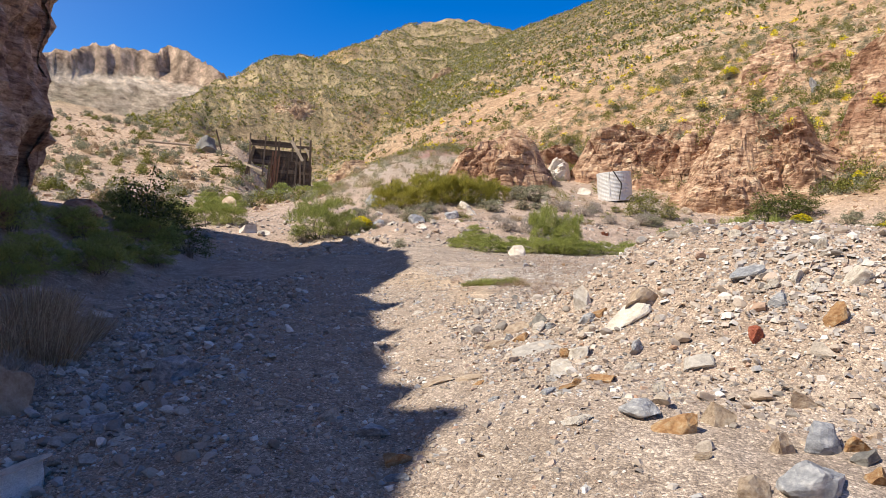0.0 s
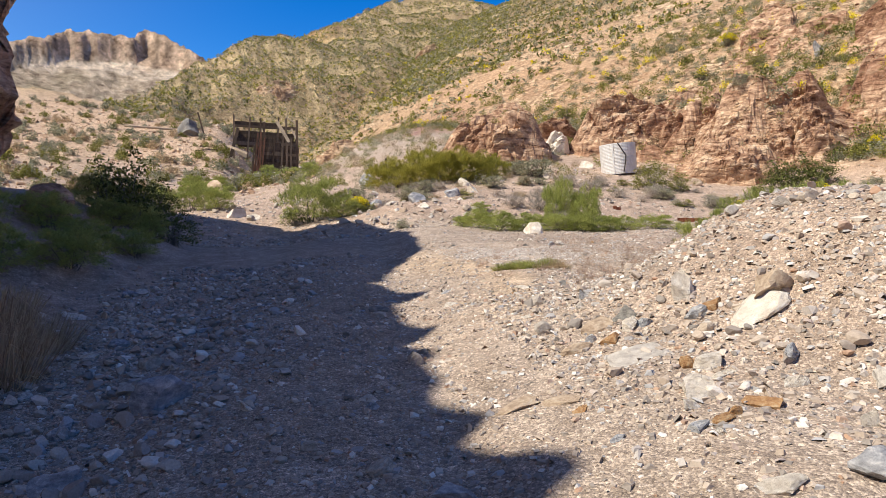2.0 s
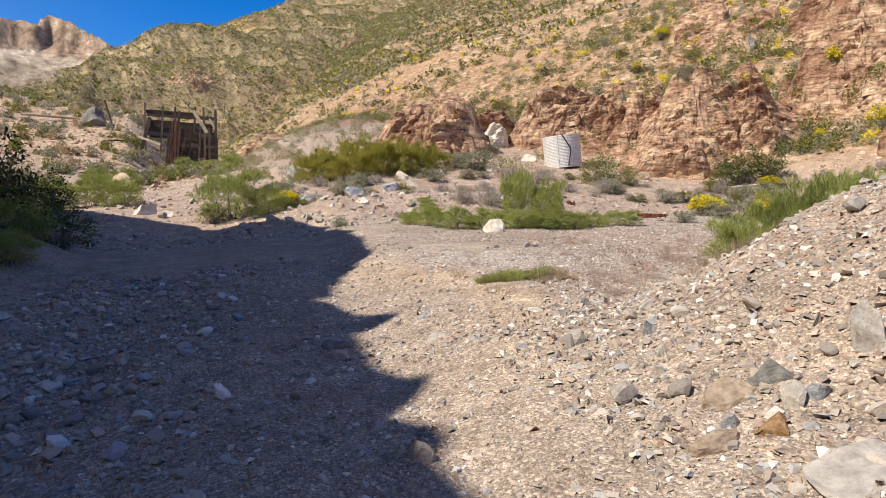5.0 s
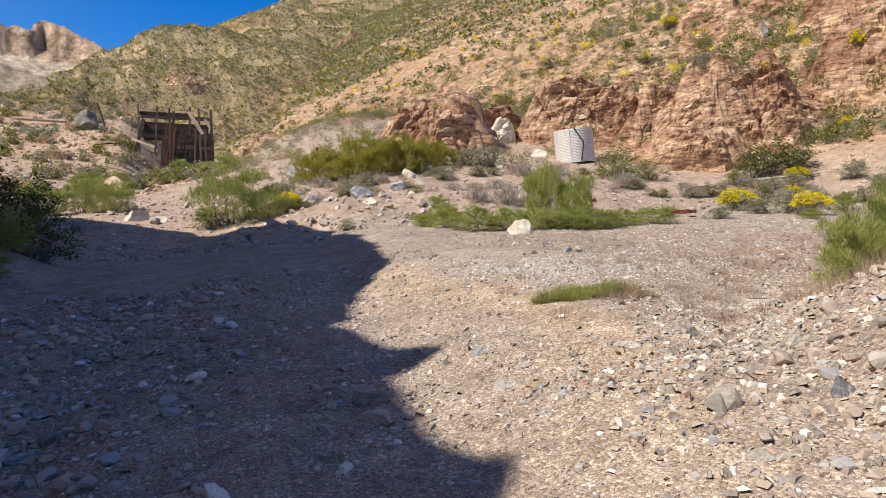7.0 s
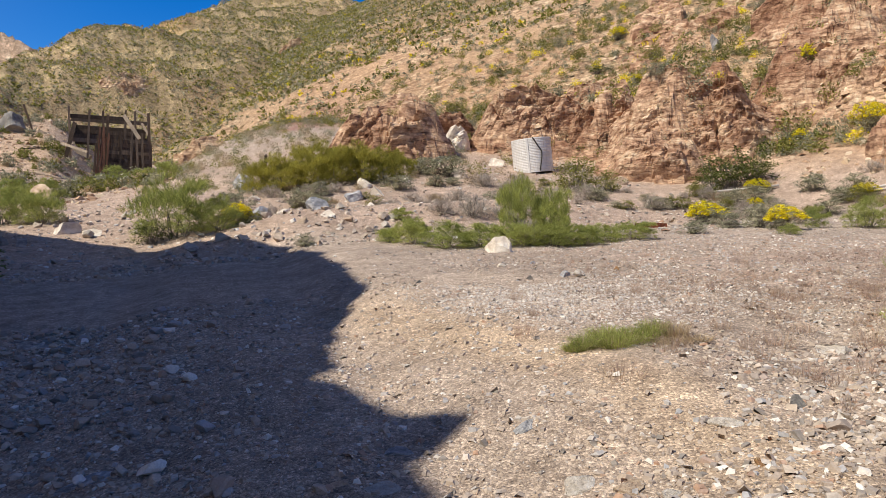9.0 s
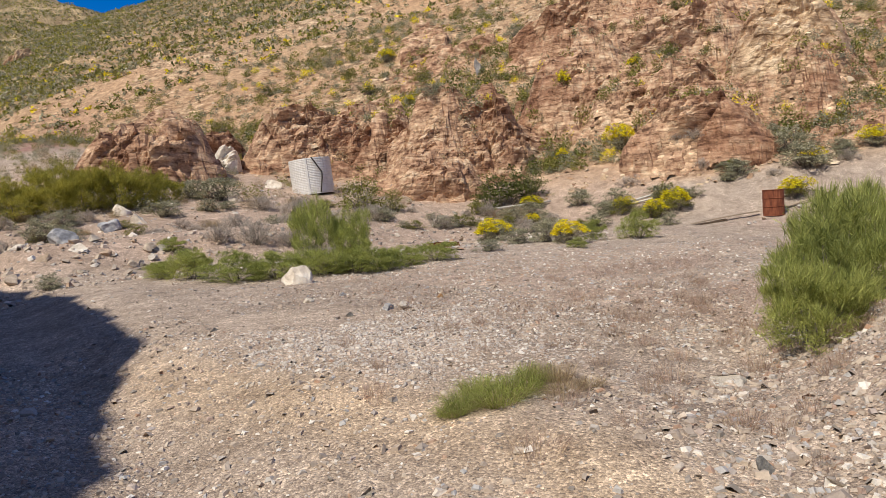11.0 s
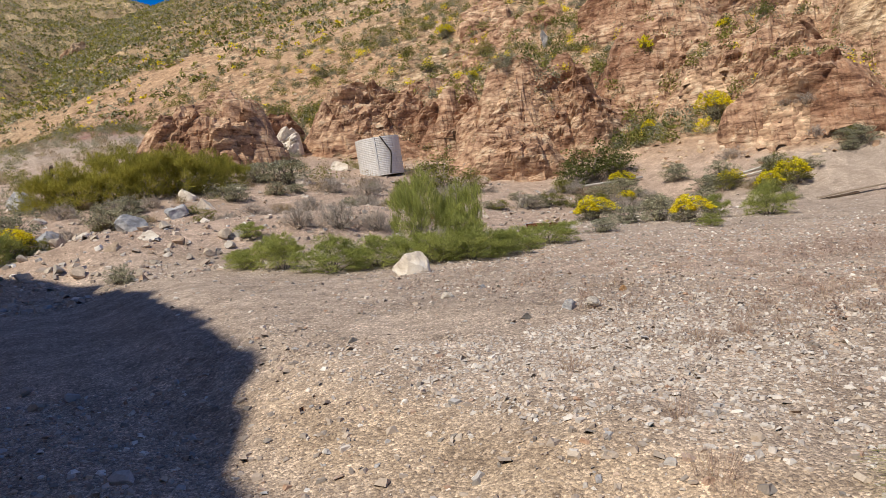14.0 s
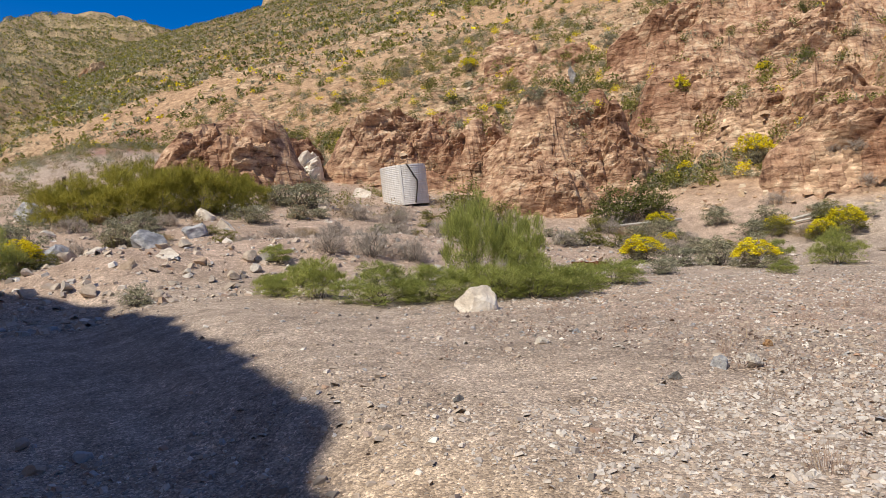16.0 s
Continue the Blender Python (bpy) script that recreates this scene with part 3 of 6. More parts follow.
    col = col * (1 + cliff * 0.45 * fbm(a * 7, el * 0.9, 4, 66, 0.6))[:, None] * (1 + far * 0.2 * fine)[:, None]
    col = np.clip(col, 0.01, 0.9)
    att = me.color_attributes.new("soil", "FLOAT_COLOR", "POINT")
    att.data.foreach_set("color", np.concatenate([col, np.ones((len(x), 1))], 1).astype(np.float32).ravel())
    fa = me.attributes.new("distant", "FLOAT", "POINT")
    fa.data.foreach_set("value", np.clip(far + 0.35 * mid, 0, 1).astype(np.float32))
    rk = me.attributes.new("rock", "FLOAT", "POINT")
    rk.data.foreach_set("value", rockiness.astype(np.float32))
    return tagged(new("ground", me), "gravel wash with sandy track rising into scrub-covered desert hills", "ground", kind="structure")


ground_sheet()


# ---- western cliff that shades the wash ----
def west_cliff():
    # how far east its shade reaches, along the wash
    reach = [(-20, 0.8), (3, 0.5), (4.4, 0.5), (5.1, 0.66), (5.45, 0.8), (5.7, 1.0), (5.9, 0.9), (6.25, 0.7), (6.6, 0.5), (7.3, 0.54), (8.1, 0.56), (8.6, 0.53), (8.85, 0.67), (9.4, 0.54), (9.8, 0.56), (10.2, 0.86),
             (10.5, 0.7), (11.1, 0.52), (11.9, 0.46), (12.3, 0.55), (12.55, 0.85), (12.75, 0.96), (13.05, 0.9), (13.4, 0.6), (14.7, 0.23), (15.3, 0.36), (16.65, 0.8), (17.2, 1.1), (17.8, 1.27), (18.3, 1.5), (19.1, 1.56),
             (20.7, 1.68), (21.3, 1.8), (22.1, 1.6), (24.1, 1.8), (25.2, 1.5), (26.9, 1.2), (27.4, 0.9), (28.1, 0.3), (29.0, -0.3), (29.4, -0.9), (29.9, -2.7), (32, -4.4), (33, -5.5), (36, -9)]
    line = [(-10.6, -26.0), (-10.8, 0.0), (-11.0, 15.0), (-10.9, 23.5), (-10.6, 26.2), (-11.8, 27.8), (-15.0, 29.5), (-20.0, 32.0), (-26.0, 35.0)]
    n, m = 620, 46
    d = np.array([0] + [math.dist(a, b) for a, b in zip(line, line[1:])]).cumsum()
    u = np.linspace(0, d[-1], n)
    px, py = np.interp(u, d, [p[0] for p in line]), np.interp(u, d, [p[1] for p in line])
    tx, ty = np.gradient(px), np.gradient(py)
    ln = np.hypot(tx, ty)
    nx, ny = ty / ln, -tx / ln                                            # outward
    ca, sa, te = math.sin(radians(SUN_AZ + 180)), math.cos(radians(SUN_AZ + 180)), math.tan(radians(SUN_EL))
    ys = py.copy()
    for _ in range(8):
        xs = np.interp(ys, [p[0] for p in reach], [p[1] for p in reach])
        ys = py + (xs - px + 0.3) / ca * sa
    xs = np.interp(ys, [p[0] for p in reach], [p[1] for p in reach])
    xs = xs + 0.09 * fbm(ys * 2.2, 0 * ys, 3, 91)
    crest = np.maximum(height(xs, ys, False) + (xs - px + 0.3) / ca * te, 6.0)
    foot = height(px, py, False) - 1.0
    rows = []
    for j in range(m):
        v = j / (m - 1)
        if v <= 0.7:
            w = v / 0.7
            z = foot + (crest - foot) * w
            out = -1.5 * (1 - w) - 0.3 + 0.35 * np.sin(w * math.pi)
            rel = sstep(0, 0.12, w) * sstep(1.0, 0.93, w)
            rel = rel * (0.55 * ridged(u * 0.35, z * 0.3, 4, 93) + 0.22 * fbm(u * 1.4, z * 1.7, 4, 95))
            rows.append(np.stack([px + nx * (out + rel), py + ny * (out + rel), z], -1))
        else:
            w = (v - 0.7) / 0.3
            z = crest - 0.15 * w - 13 * w ** 2 + 0.3 * w * fbm(u * 0.5, 0 * u + w * 5, 3, 97)
            rows.append(np.stack([px - nx * 12 * w, py - ny * 12 * w, z], -1))
    P = np.stack(rows)
    i = np.arange(m * n).reshape(m, n)
    quads = np.stack([i[:-1, :-1], i[:-1, 1:], i[1:, 1:], i[1:, :-1]], -1).reshape(-1, 4)
    return tagged(new("west_cliff", quick_mesh("west_cliff", P.reshape(-1, 3), quads, CLIFF_ROCK, False)),
                  "brown rock cliff wall standing above the shaded wash", "cliff", kind="structure")


west_cliff()


# ---- bedrock outcrops ----
def vnoise3(p, seed=0):
    i = np.floor(p).astype(np.int64)
    f = p - i
    f = f * f * (3 - 2 * f)
    out = 0.0
    for dz in (0, 1):
        wz = f[:, 2] if dz else 1 - f[:, 2]
        for dy in (0, 1):
            wy = f[:, 1] if dy else 1 - f[:, 1]
            for dx in (0, 1):
                wx = f[:, 0] if dx else 1 - f[:, 0]
                out = out + wx * wy * wz * _hash(i[:, 0] + dx + (i[:, 2] + dz) * 7919, i[:, 1] + dy, seed)
    return 2 * out - 1


def fbm3(p, octaves, seed, gain=0.55, ridge=False):
    total, amp = 0.0, 1.0
    for k in range(octaves):
        n = vnoise3(p * 2.07 ** k + 11.3 * k, seed + k)
        total = total + amp * (1 - 2 * np.abs(n) if ridge else n)
        amp *= gain
    return total


TILT = np.array(Euler((radians(18), radians(-24), 0)).to_matrix())


def outcrop(x, y, w, d, h, turn, seed, mat, label, sink=0.3, res=1.0, name="rock_outcrop", ledge=0.5, lean=0):
    """A craggy mass of tilted beds, w across, d deep and h high above the ground at x, y."""
    nu, nv = int(120 * res), int(76 * res)
    a, b = np.meshgrid(np.linspace(0, 2 * math.pi, nu, endpoint=False), np.linspace(-0.5 * math.pi, 0.5 * math.pi, nv))
    s = np.stack([np.cos(a) * np.cos(b), np.sin(a) * np.cos(b), np.sin(b)], -1).reshape(-1, 3)
    s = np.sign(s) * np.abs(s) ** 0.72                                     # boxier than a ball
    half = np.array([w / 2, d / 2, h * (1 + sink) / 2])
    p = s * half
    q = (p + np.array([x, y, 0])) @ TILT.T
    big = fbm3(q * np.array([0.35, 0.35, 0.5]), 3, seed)
    beds = fbm3(q * np.array([0.35, 0.35, 2.0]), 3, seed + 9, ridge=True)
    crag = fbm3(q * np.array([1.1, 1.1, 2.3]), 4, seed + 20, ridge=True)
    step = q[:, 2] * 1.7 + 0.8 * big
    step = (step - np.floor(step)) - 0.5
    size = min(w, d, h)
    move = size * (0.20 * big + 0.05 * beds + 0.055 * crag) + ledge * 0.30 * step * min(1.0, size / 4)
    nrm = s / np.linalg.norm(s, axis=1)[:, None]
    p = p + nrm * move[:, None]
    i = np.arange(nu * nv).reshape(nv, nu)
    j = np.roll(i, -1, axis=1)
    quads = np.stack([i[:-1], j[:-1], j[1:], i[1:]], -1).reshape(-1, 4)
    ob = new(name, quick_mesh(name, p, quads, mat, False))
    ob.matrix_world = pose(x, y, z_at(x, y) + h * (1 - sink) / 2, lean, 0, -turn)
    return tagged(ob, label, "rock outcrop", "outcrops of the eastern hillside")


def crag(x, y, w, h, az, seed, mat, label, tilt=48, bulge=0.75, res=0.08):
    """A broken rock face w wide and h up the slope, its foot at x, y, facing back along az; its rim sinks into the hill."""
    nu, nv = int(w * 1.3 / res), int(h * 1.3 / res)
    u, v = np.meshgrid(np.linspace(-1, 1, nu), np.linspace(-0.12, 1, nv))
    u, v = u.ravel(), v.ravel()
    a, b = u * w * 0.62, v * h
    wob = 0.28 * fbm(u * 1.8 + seed, v * 1.8, 3, seed)
    rim = np.sqrt(u ** 2 + (1.75 * v - 0.72) ** 2) - 0.55 * wob
    env = 1 - 7.5 * np.clip(rim - 0.36, 0, 2) ** 1.7
    ta, tb = a * 0.92 + b * 0.4, b * 0.92 - a * 0.4                        # tilted beds
    rel = 0.55 * ridged(ta * 0.16 + seed, tb * 0.34, 4, seed + 1) + 0.30 * blocks(ta * 0.42 + seed, tb * 0.95, seed + 2)
    rel = rel + 0.24 * blocks(ta * 1.0, tb * 2.3 + seed, seed + 3) + 0.12 * blocks(ta * 2.6, tb * 5.0, seed + 4) + 0.06 * fbm(ta * 2.2, tb * 5.0, 3, seed + 5)
    crack = vnoise(ta * 0.45 + 7, tb * 0.22 + seed, seed + 6)
    rel = rel - 0.5 * np.exp(-(crack / 0.045) ** 2)
    n = bulge * env + rel * (0.35 + 0.65 * np.clip(env, 0, 1)) * min(1.0, h / 4) * 1.1
    back = b * math.cos(radians(tilt)) - n * math.sin(radians(tilt))
    z = b * math.sin(radians(tilt)) + n * math.cos(radians(tilt))
    grid = np.arange(nu * nv).reshape(nv, nu)
    quads = np.stack([grid[:-1, :-1], grid[:-1, 1:], grid[1:, 1:], grid[1:, :-1]], -1).reshape(-1, 4)
    ob = new("rock_outcrop", quick_mesh("rock_outcrop", np.stack([a, back, z], -1), quads, mat, False))
    ob.matrix_world = pose(x, y, z_at(x, y) - 0.5, 0, 0, -az)
    return tagged(ob, label, "rock outcrop", "outcrops of the eastern hillside")


def hillside_rock():
    """Broken bedrock showing through the eastern slope, its beds dipping north."""
    az, rr = np.radians(np.arange(5, 73, 0.15)), np.arange(33.0, 82.0, 0.14)
    A, R0 = np.meshgrid(az, rr)
    X, Y = EYE_X + R0 * np.sin(A), EYE_Y + R0 * np.cos(A)
    Z = height(X, Y)
    edge = fbm(X * 0.4, Y * 0.4, 4, 131)
    cover = crag_mask(X, Y) + 0.28 * edge
    w = sstep(0.30, 0.62, cover)
    a, b = 0.80 * X - 0.60 * Y, 1.1 * (0.60 * X + 0.80 * Y)
    a, b = a + 0.5 * fbm(X * 0.3, Y * 0.3, 3, 133), b + 0.4 * fbm(X * 0.3 + 9, Y * 0.3, 3, 134)
    ta, tb = 0.90 * a + 0.43 * b, 0.90 * b - 0.43 * a
    rel = 0.40 * ridged(ta * 0.17, tb * 0.36, 4, 135) + 0.34 * blocks(ta * 0.38, tb * 0.85, 136) + 0.26 * blocks(ta * 0.9, tb * 2.0, 137)
    rel = rel + 0.14 * blocks(ta * 2.2, tb * 4.4, 138) + 0.05 * fbm(ta * 2.5, tb * 5.0, 3, 139)
    rel = rel - 0.25 * np.exp(-(vnoise(ta * 0.4 + 7, tb * 0.2, 140) / 0.06) ** 2)
    Z = Z + w * (0.22 + 0.62 * rel) - (1 - w) * 0.7
    out = w * 0.30 * rel                                                   # faces lean out of the slope
    X, Y = X - out * 0.75, Y - out * 0.66
    i = np.arange(X.size).reshape(X.shape)
    keep = (w[:-1, :-1] + w[1:, 1:] + w[1:, :-1] + w[:-1, 1:]) > 0.02
    quads = np.stack([i[:-1, :-1], i[:-1, 1:], i[1:, 1:], i[1:, :-1]], -1)[keep][:, ::-1]
    used, quads = np.unique(quads, return_inverse=True)
    P = np.stack([X, Y, Z], -1).reshape(-1, 3)[used]
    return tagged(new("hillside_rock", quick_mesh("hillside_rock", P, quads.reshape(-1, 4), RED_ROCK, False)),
                  "broken red-brown bedrock showing through the eastern slope", "bedrock", kind="structure")


hillside_rock()
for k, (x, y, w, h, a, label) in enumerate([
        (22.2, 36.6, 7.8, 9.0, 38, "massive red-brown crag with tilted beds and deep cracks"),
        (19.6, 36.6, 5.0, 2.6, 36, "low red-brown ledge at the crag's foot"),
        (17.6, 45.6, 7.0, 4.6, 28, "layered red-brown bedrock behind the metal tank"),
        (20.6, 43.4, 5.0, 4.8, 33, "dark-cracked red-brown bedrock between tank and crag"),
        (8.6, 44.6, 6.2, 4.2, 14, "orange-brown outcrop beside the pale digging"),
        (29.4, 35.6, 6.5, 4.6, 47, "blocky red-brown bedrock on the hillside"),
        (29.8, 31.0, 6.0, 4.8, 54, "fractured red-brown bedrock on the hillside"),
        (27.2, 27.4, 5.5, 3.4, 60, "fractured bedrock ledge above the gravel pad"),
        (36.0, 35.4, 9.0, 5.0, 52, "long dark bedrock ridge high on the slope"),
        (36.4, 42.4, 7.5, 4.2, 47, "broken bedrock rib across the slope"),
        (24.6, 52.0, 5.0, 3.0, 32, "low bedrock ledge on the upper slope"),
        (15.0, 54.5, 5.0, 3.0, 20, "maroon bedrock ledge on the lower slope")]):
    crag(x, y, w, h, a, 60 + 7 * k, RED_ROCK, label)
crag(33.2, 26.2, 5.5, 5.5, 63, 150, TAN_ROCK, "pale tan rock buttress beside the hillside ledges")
crag(13.7, 48.0, 1.4, 3.0, 15, 33, WHITE_STONE, "pale bleached rock face of an old digging", 58, 0.4, 0.05)
crag(-15.6, 152.0, 13.0, 11.0, -5, 241, TAN_ROCK, "tan rock knob on the scrub hillside", 30, 0.6, 0.2)
crag(19.0, 174.0, 6.0, 4.0, 6, 243, TAN_ROCK, "small reddish rock knob on the scrub hillside", 38, 1.0, 0.15)
crag(-0.2, 68.0, 5.0, 2.2, -2, 245, TAN_ROCK, "ochre broken bedrock beside the timber bin", 30, 0.5, 0.07)
outcrop(-7.3, 19.5, 1.0, 0.9, 0.85, -20, 49, CLIFF_ROCK, "dark red-brown block lying in the shade", 0.3, 0.6)
outcrop(-8.8, 16.5, 2.0, 2.0, 2.1, -20, 53, CLIFF_ROCK, "brown ledge at the cliff's foot", 0.3, 0.8)


# ---- loose stones ----
def stone_mesh(name, seed, mat, flat=0.6, cuts=8, level=2):
    bm = bmesh.new()
    bmesh.ops.create_icosphere(bm, subdivisions=level, radius=1.0)
    rng = np.random.default_rng(seed)
    v = np.array([tuple(q.co) for q in bm.verts])
    for _ in range(cuts):
        n = rng.normal(size=3)
        n /= np.linalg.norm(n)
        lim = rng.uniform(0.32, 0.72)
        over = np.clip(v @ n - lim, 0, None)
        v = v - over[:, None] * n
    v = v * (1 + (0.06 if level < 3 else 0.10) * fbm3(v * 2.4 + seed * 3.7, 4, seed))[:, None]
    v = v / np.abs(v).max(axis=0)
    v = v * np.array([0.5, 0.5 * rng.uniform(0.65, 0.9), 0.5]) * np.array([1, 1, flat])
    faces = [[q.index for q in f.verts] for f in bm.faces]
    bm.free()
    return quick_mesh(name, v, faces, mat, False)


def stone(x, y, w, h, mat, seed, label, name="stone", group="", deep=0.33, lean=0, level=3):
    """A stone w across and h high, bedded a little into the ground."""
    me = stone_mesh(name, seed, mat, 1.0, 7 + seed % 5, 4 if w > 0.45 else level)
    ob = new(name, me)
    rng = random.Random(seed)
    e = max(0.1, 0.4 * w)
    west, east, south, north = height(np.array([x - e, x + e, x, x]), np.array([y, y, y - e, y + e]))
    slope = Euler((math.atan2(north - south, 2 * e), -math.atan2(east - west, 2 * e), 0)).to_quaternion()
    turn = slope @ Euler((radians(lean + rng.uniform(-4, 4)), radians(rng.uniform(-4, 4)), radians(rng.uniform(-35, 35)))).to_quaternion()
    z = (west + east + south + north) / 4
    ob.matrix_world = Matrix.LocRotScale((x, y, z + h * (0.36 - deep)), turn, (w * 1.12, w * 1.0, h * 1.75))
    return tagged(ob, label, "stone", group)


# along the foot of the spoil mound
for k, (x, y, w, h, mat, label) in enumerate([
        (2.27, 9.52, 0.17, 0.21, BLUE_STONE, "upright blue-grey stone at the track's edge"),
        (2.03, 8.97, 0.12, 0.10, WHITE_STONE, "small white stone beside the blue one"),
        (2.20, 8.09, 0.27, 0.12, DARK_STONE, "dark slate slab tilted in the rubble"),
        (1.86, 7.66, 0.22, 0.07, RUST_STONE, "orange rust-coloured stone in the gravel"),
        (1.95, 8.15, 0.40, 0.14, TAN_STONE, "brown weathered slab in the rubble"),
        (1.76, 7.87, 0.14, 0.08, BLUE_STONE, "white and blue stone beside the orange one"),
        (2.00, 7.10, 0.62, 0.04, STONE, "long flat grey-tan slab in the rubble"),
        (2.65, 7.84, 0.24, 0.23, WHITE_STONE, "pale cream stone on the mound's slope"),
        (3.03, 7.20, 0.42, 0.24, TAN_STONE, "round grey-tan cobble behind the white slab"),
        (2.87, 7.14, 0.58, 0.13, WHITE_STONE, "white flat slab overhanging its shadow"),
        (2.23, 6.63, 0.28, 0.17, WHITE_STONE, "angular cream stone in the rubble"),
        (1.91, 6.20, 0.37, 0.13, WHITE_STONE, "broad cream stone in the rubble"),
        (1.75, 5.99, 0.12, 0.07, WHITE_STONE, "small cream stone below the broad one"),
        (2.23, 6.46, 0.19, 0.04, WHITE_STONE, "flat white stone in the rubble"),
        (0.82, 6.85, 0.39, 0.09, TAN_STONE, "tan weathered slab lying on the track"),
        (1.11, 6.69, 0.34, 0.03, TAN_STONE, "thin brown slab lying on the track"),
        (1.21, 6.45, 0.13, 0.03, RUST_STONE, "small flat ochre stone on the track"),
        (1.62, 9.23, 0.23, 0.03, WHITE_STONE, "flat pale stone in the sandy track"),
        (2.55, 7.50, 0.21, 0.10, BLUE_STONE, "small blue-grey stone in the rubble"),
        (2.70, 7.49, 0.20, 0.08, RUST_STONE, "flat brown stone in the rubble"),
        (2.11, 7.81, 0.22, 0.09, WHITE_STONE, "pale stone below the dark slab"),
        (2.22, 7.75, 0.16, 0.07, BLUE_STONE, "blue-grey stone below the dark slab"),
        (2.08, 6.73, 0.16, 0.09, RUST_STONE, "reddish stone beside the long slab"),
        (2.47, 7.17, 0.22, 0.12, STONE, "grey stone below the white slab"),
        (1.91, 5.76, 0.11, 0.07, RUST_STONE, "bright ochre stone in the rubble"),
        (1.71, 5.56, 0.09, 0.03, WHITE_STONE, "white chip in the rubble"),
        (1.63, 5.68, 0.17, 0.05, BLUE_STONE, "flat blue-grey stone in the rubble"),
        (1.22, 5.85, 0.11, 0.03, BLUE_STONE, "blue-grey stone sunk in the track"),
        (1.83, 5.73, 0.16, 0.03, RUST_STONE, "flat red-brown stone in the rubble"),
        (1.63, 7.74, 0.31, 0.07, TAN_STONE, "brown slab sunk in the gravel"),
        (2.10, 4.82, 0.33, 0.11, BLUE_STONE, "flat striped blue-grey stone"),
        (2.20, 4.48, 0.33, 0.24, RUST_STONE, "brown stone with a cream broken face"),
        (2.99, 4.13, 0.38, 0.18, BLUE_STONE, "dark blue-grey boulder with white veins"),
        (2.48, 3.49, 0.49, 0.22, BLUE_STONE, "large blue-grey boulder with orange stain"),
        (2.67, 4.05, 0.24, 0.20, TAN_STONE, "pinkish tan stone against the blue boulder"),
        (2.16, 3.46, 0.24, 0.11, TAN_STONE, "tan stone beside the large blue boulder"),
        (2.55, 4.56, 0.20, 0.17, TAN_STONE, "pinkish flat stone in the rubble"),
        (3.51, 5.78, 0.20, 0.13, RED_STONE, "brick-red stone on the mound"),
        (4.09, 5.60, 0.34, 0.15, RUST_STONE, "ochre boulder bedded on the mound"),
        (1.62, 4.88, 0.26, 0.05, WHITE_STONE, "flat white stone sunk in the track"),
        (2.21, 5.90, 0.28, 0.10, RUST_STONE, "dark brown split stone in the rubble"),
        (2.46, 5.37, 0.12, 0.10, WHITE_STONE, "square white stone in the rubble"),
        (2.54, 6.10, 0.19, 0.08, WHITE_STONE, "white stone in the rubble"),
        (3.36, 4.89, 0.27, 0.15, TAN_STONE, "pinkish tan stone on the mound's foot"),
        (3.17, 4.01, 0.19, 0.11, RUST_STONE, "brown stone beside the veined boulder"),
        (3.07, 3.83, 0.21, 0.09, DARK_STONE, "dark stone beside the veined boulder"),
        (2.93, 3.54, 0.19, 0.10, RUST_STONE, "yellow ochre stone by the boulders"),
        (4.12, 6.15, 0.19, 0.09, WHITE_STONE, "white stone on top of the mound"),
        (4.15, 5.98, 0.19, 0.08, WHITE_STONE, "white stone on top of the mound"),
        (3.93, 6.25, 0.20, 0.10, WHITE_STONE, "white stone on top of the mound"),
        (4.15, 7.37, 0.18, 0.10, WHITE_STONE, "pale stone on the mound's crest"),
        (4.57, 6.45, 0.15, 0.12, WHITE_STONE, "pale stone on the mound's crest"),
        (3.87, 6.58, 0.32, 0.15, BLUE_STONE, "grey-blue stone on top of the mound"),
        (4.49, 5.84, 0.32, 0.16, WHITE_STONE, "large white stone on top of the mound"),
        (3.87, 6.01, 0.25, 0.09, BLUE_STONE, "pale blue stone on the mound"),
        (2.20, 4.07, 0.14, 0.07, STONE, "grey stone at the mound's foot"),
        (2.12, 3.94, 0.11, 0.04, TAN_STONE, "tan stone at the mound's foot"),
        (2.99, 5.82, 0.31, 0.07, STONE, "grey slab in the rubble"),
        (2.70, 6.37, 0.17, 0.12, BLUE_STONE, "blue-grey stone in the rubble"),
        (2.56, 5.23, 0.14, 0.03, WHITE_STONE, "flat pale stone in the rubble")]):
    stone(x, y, w, h, mat, 100 + k, label)
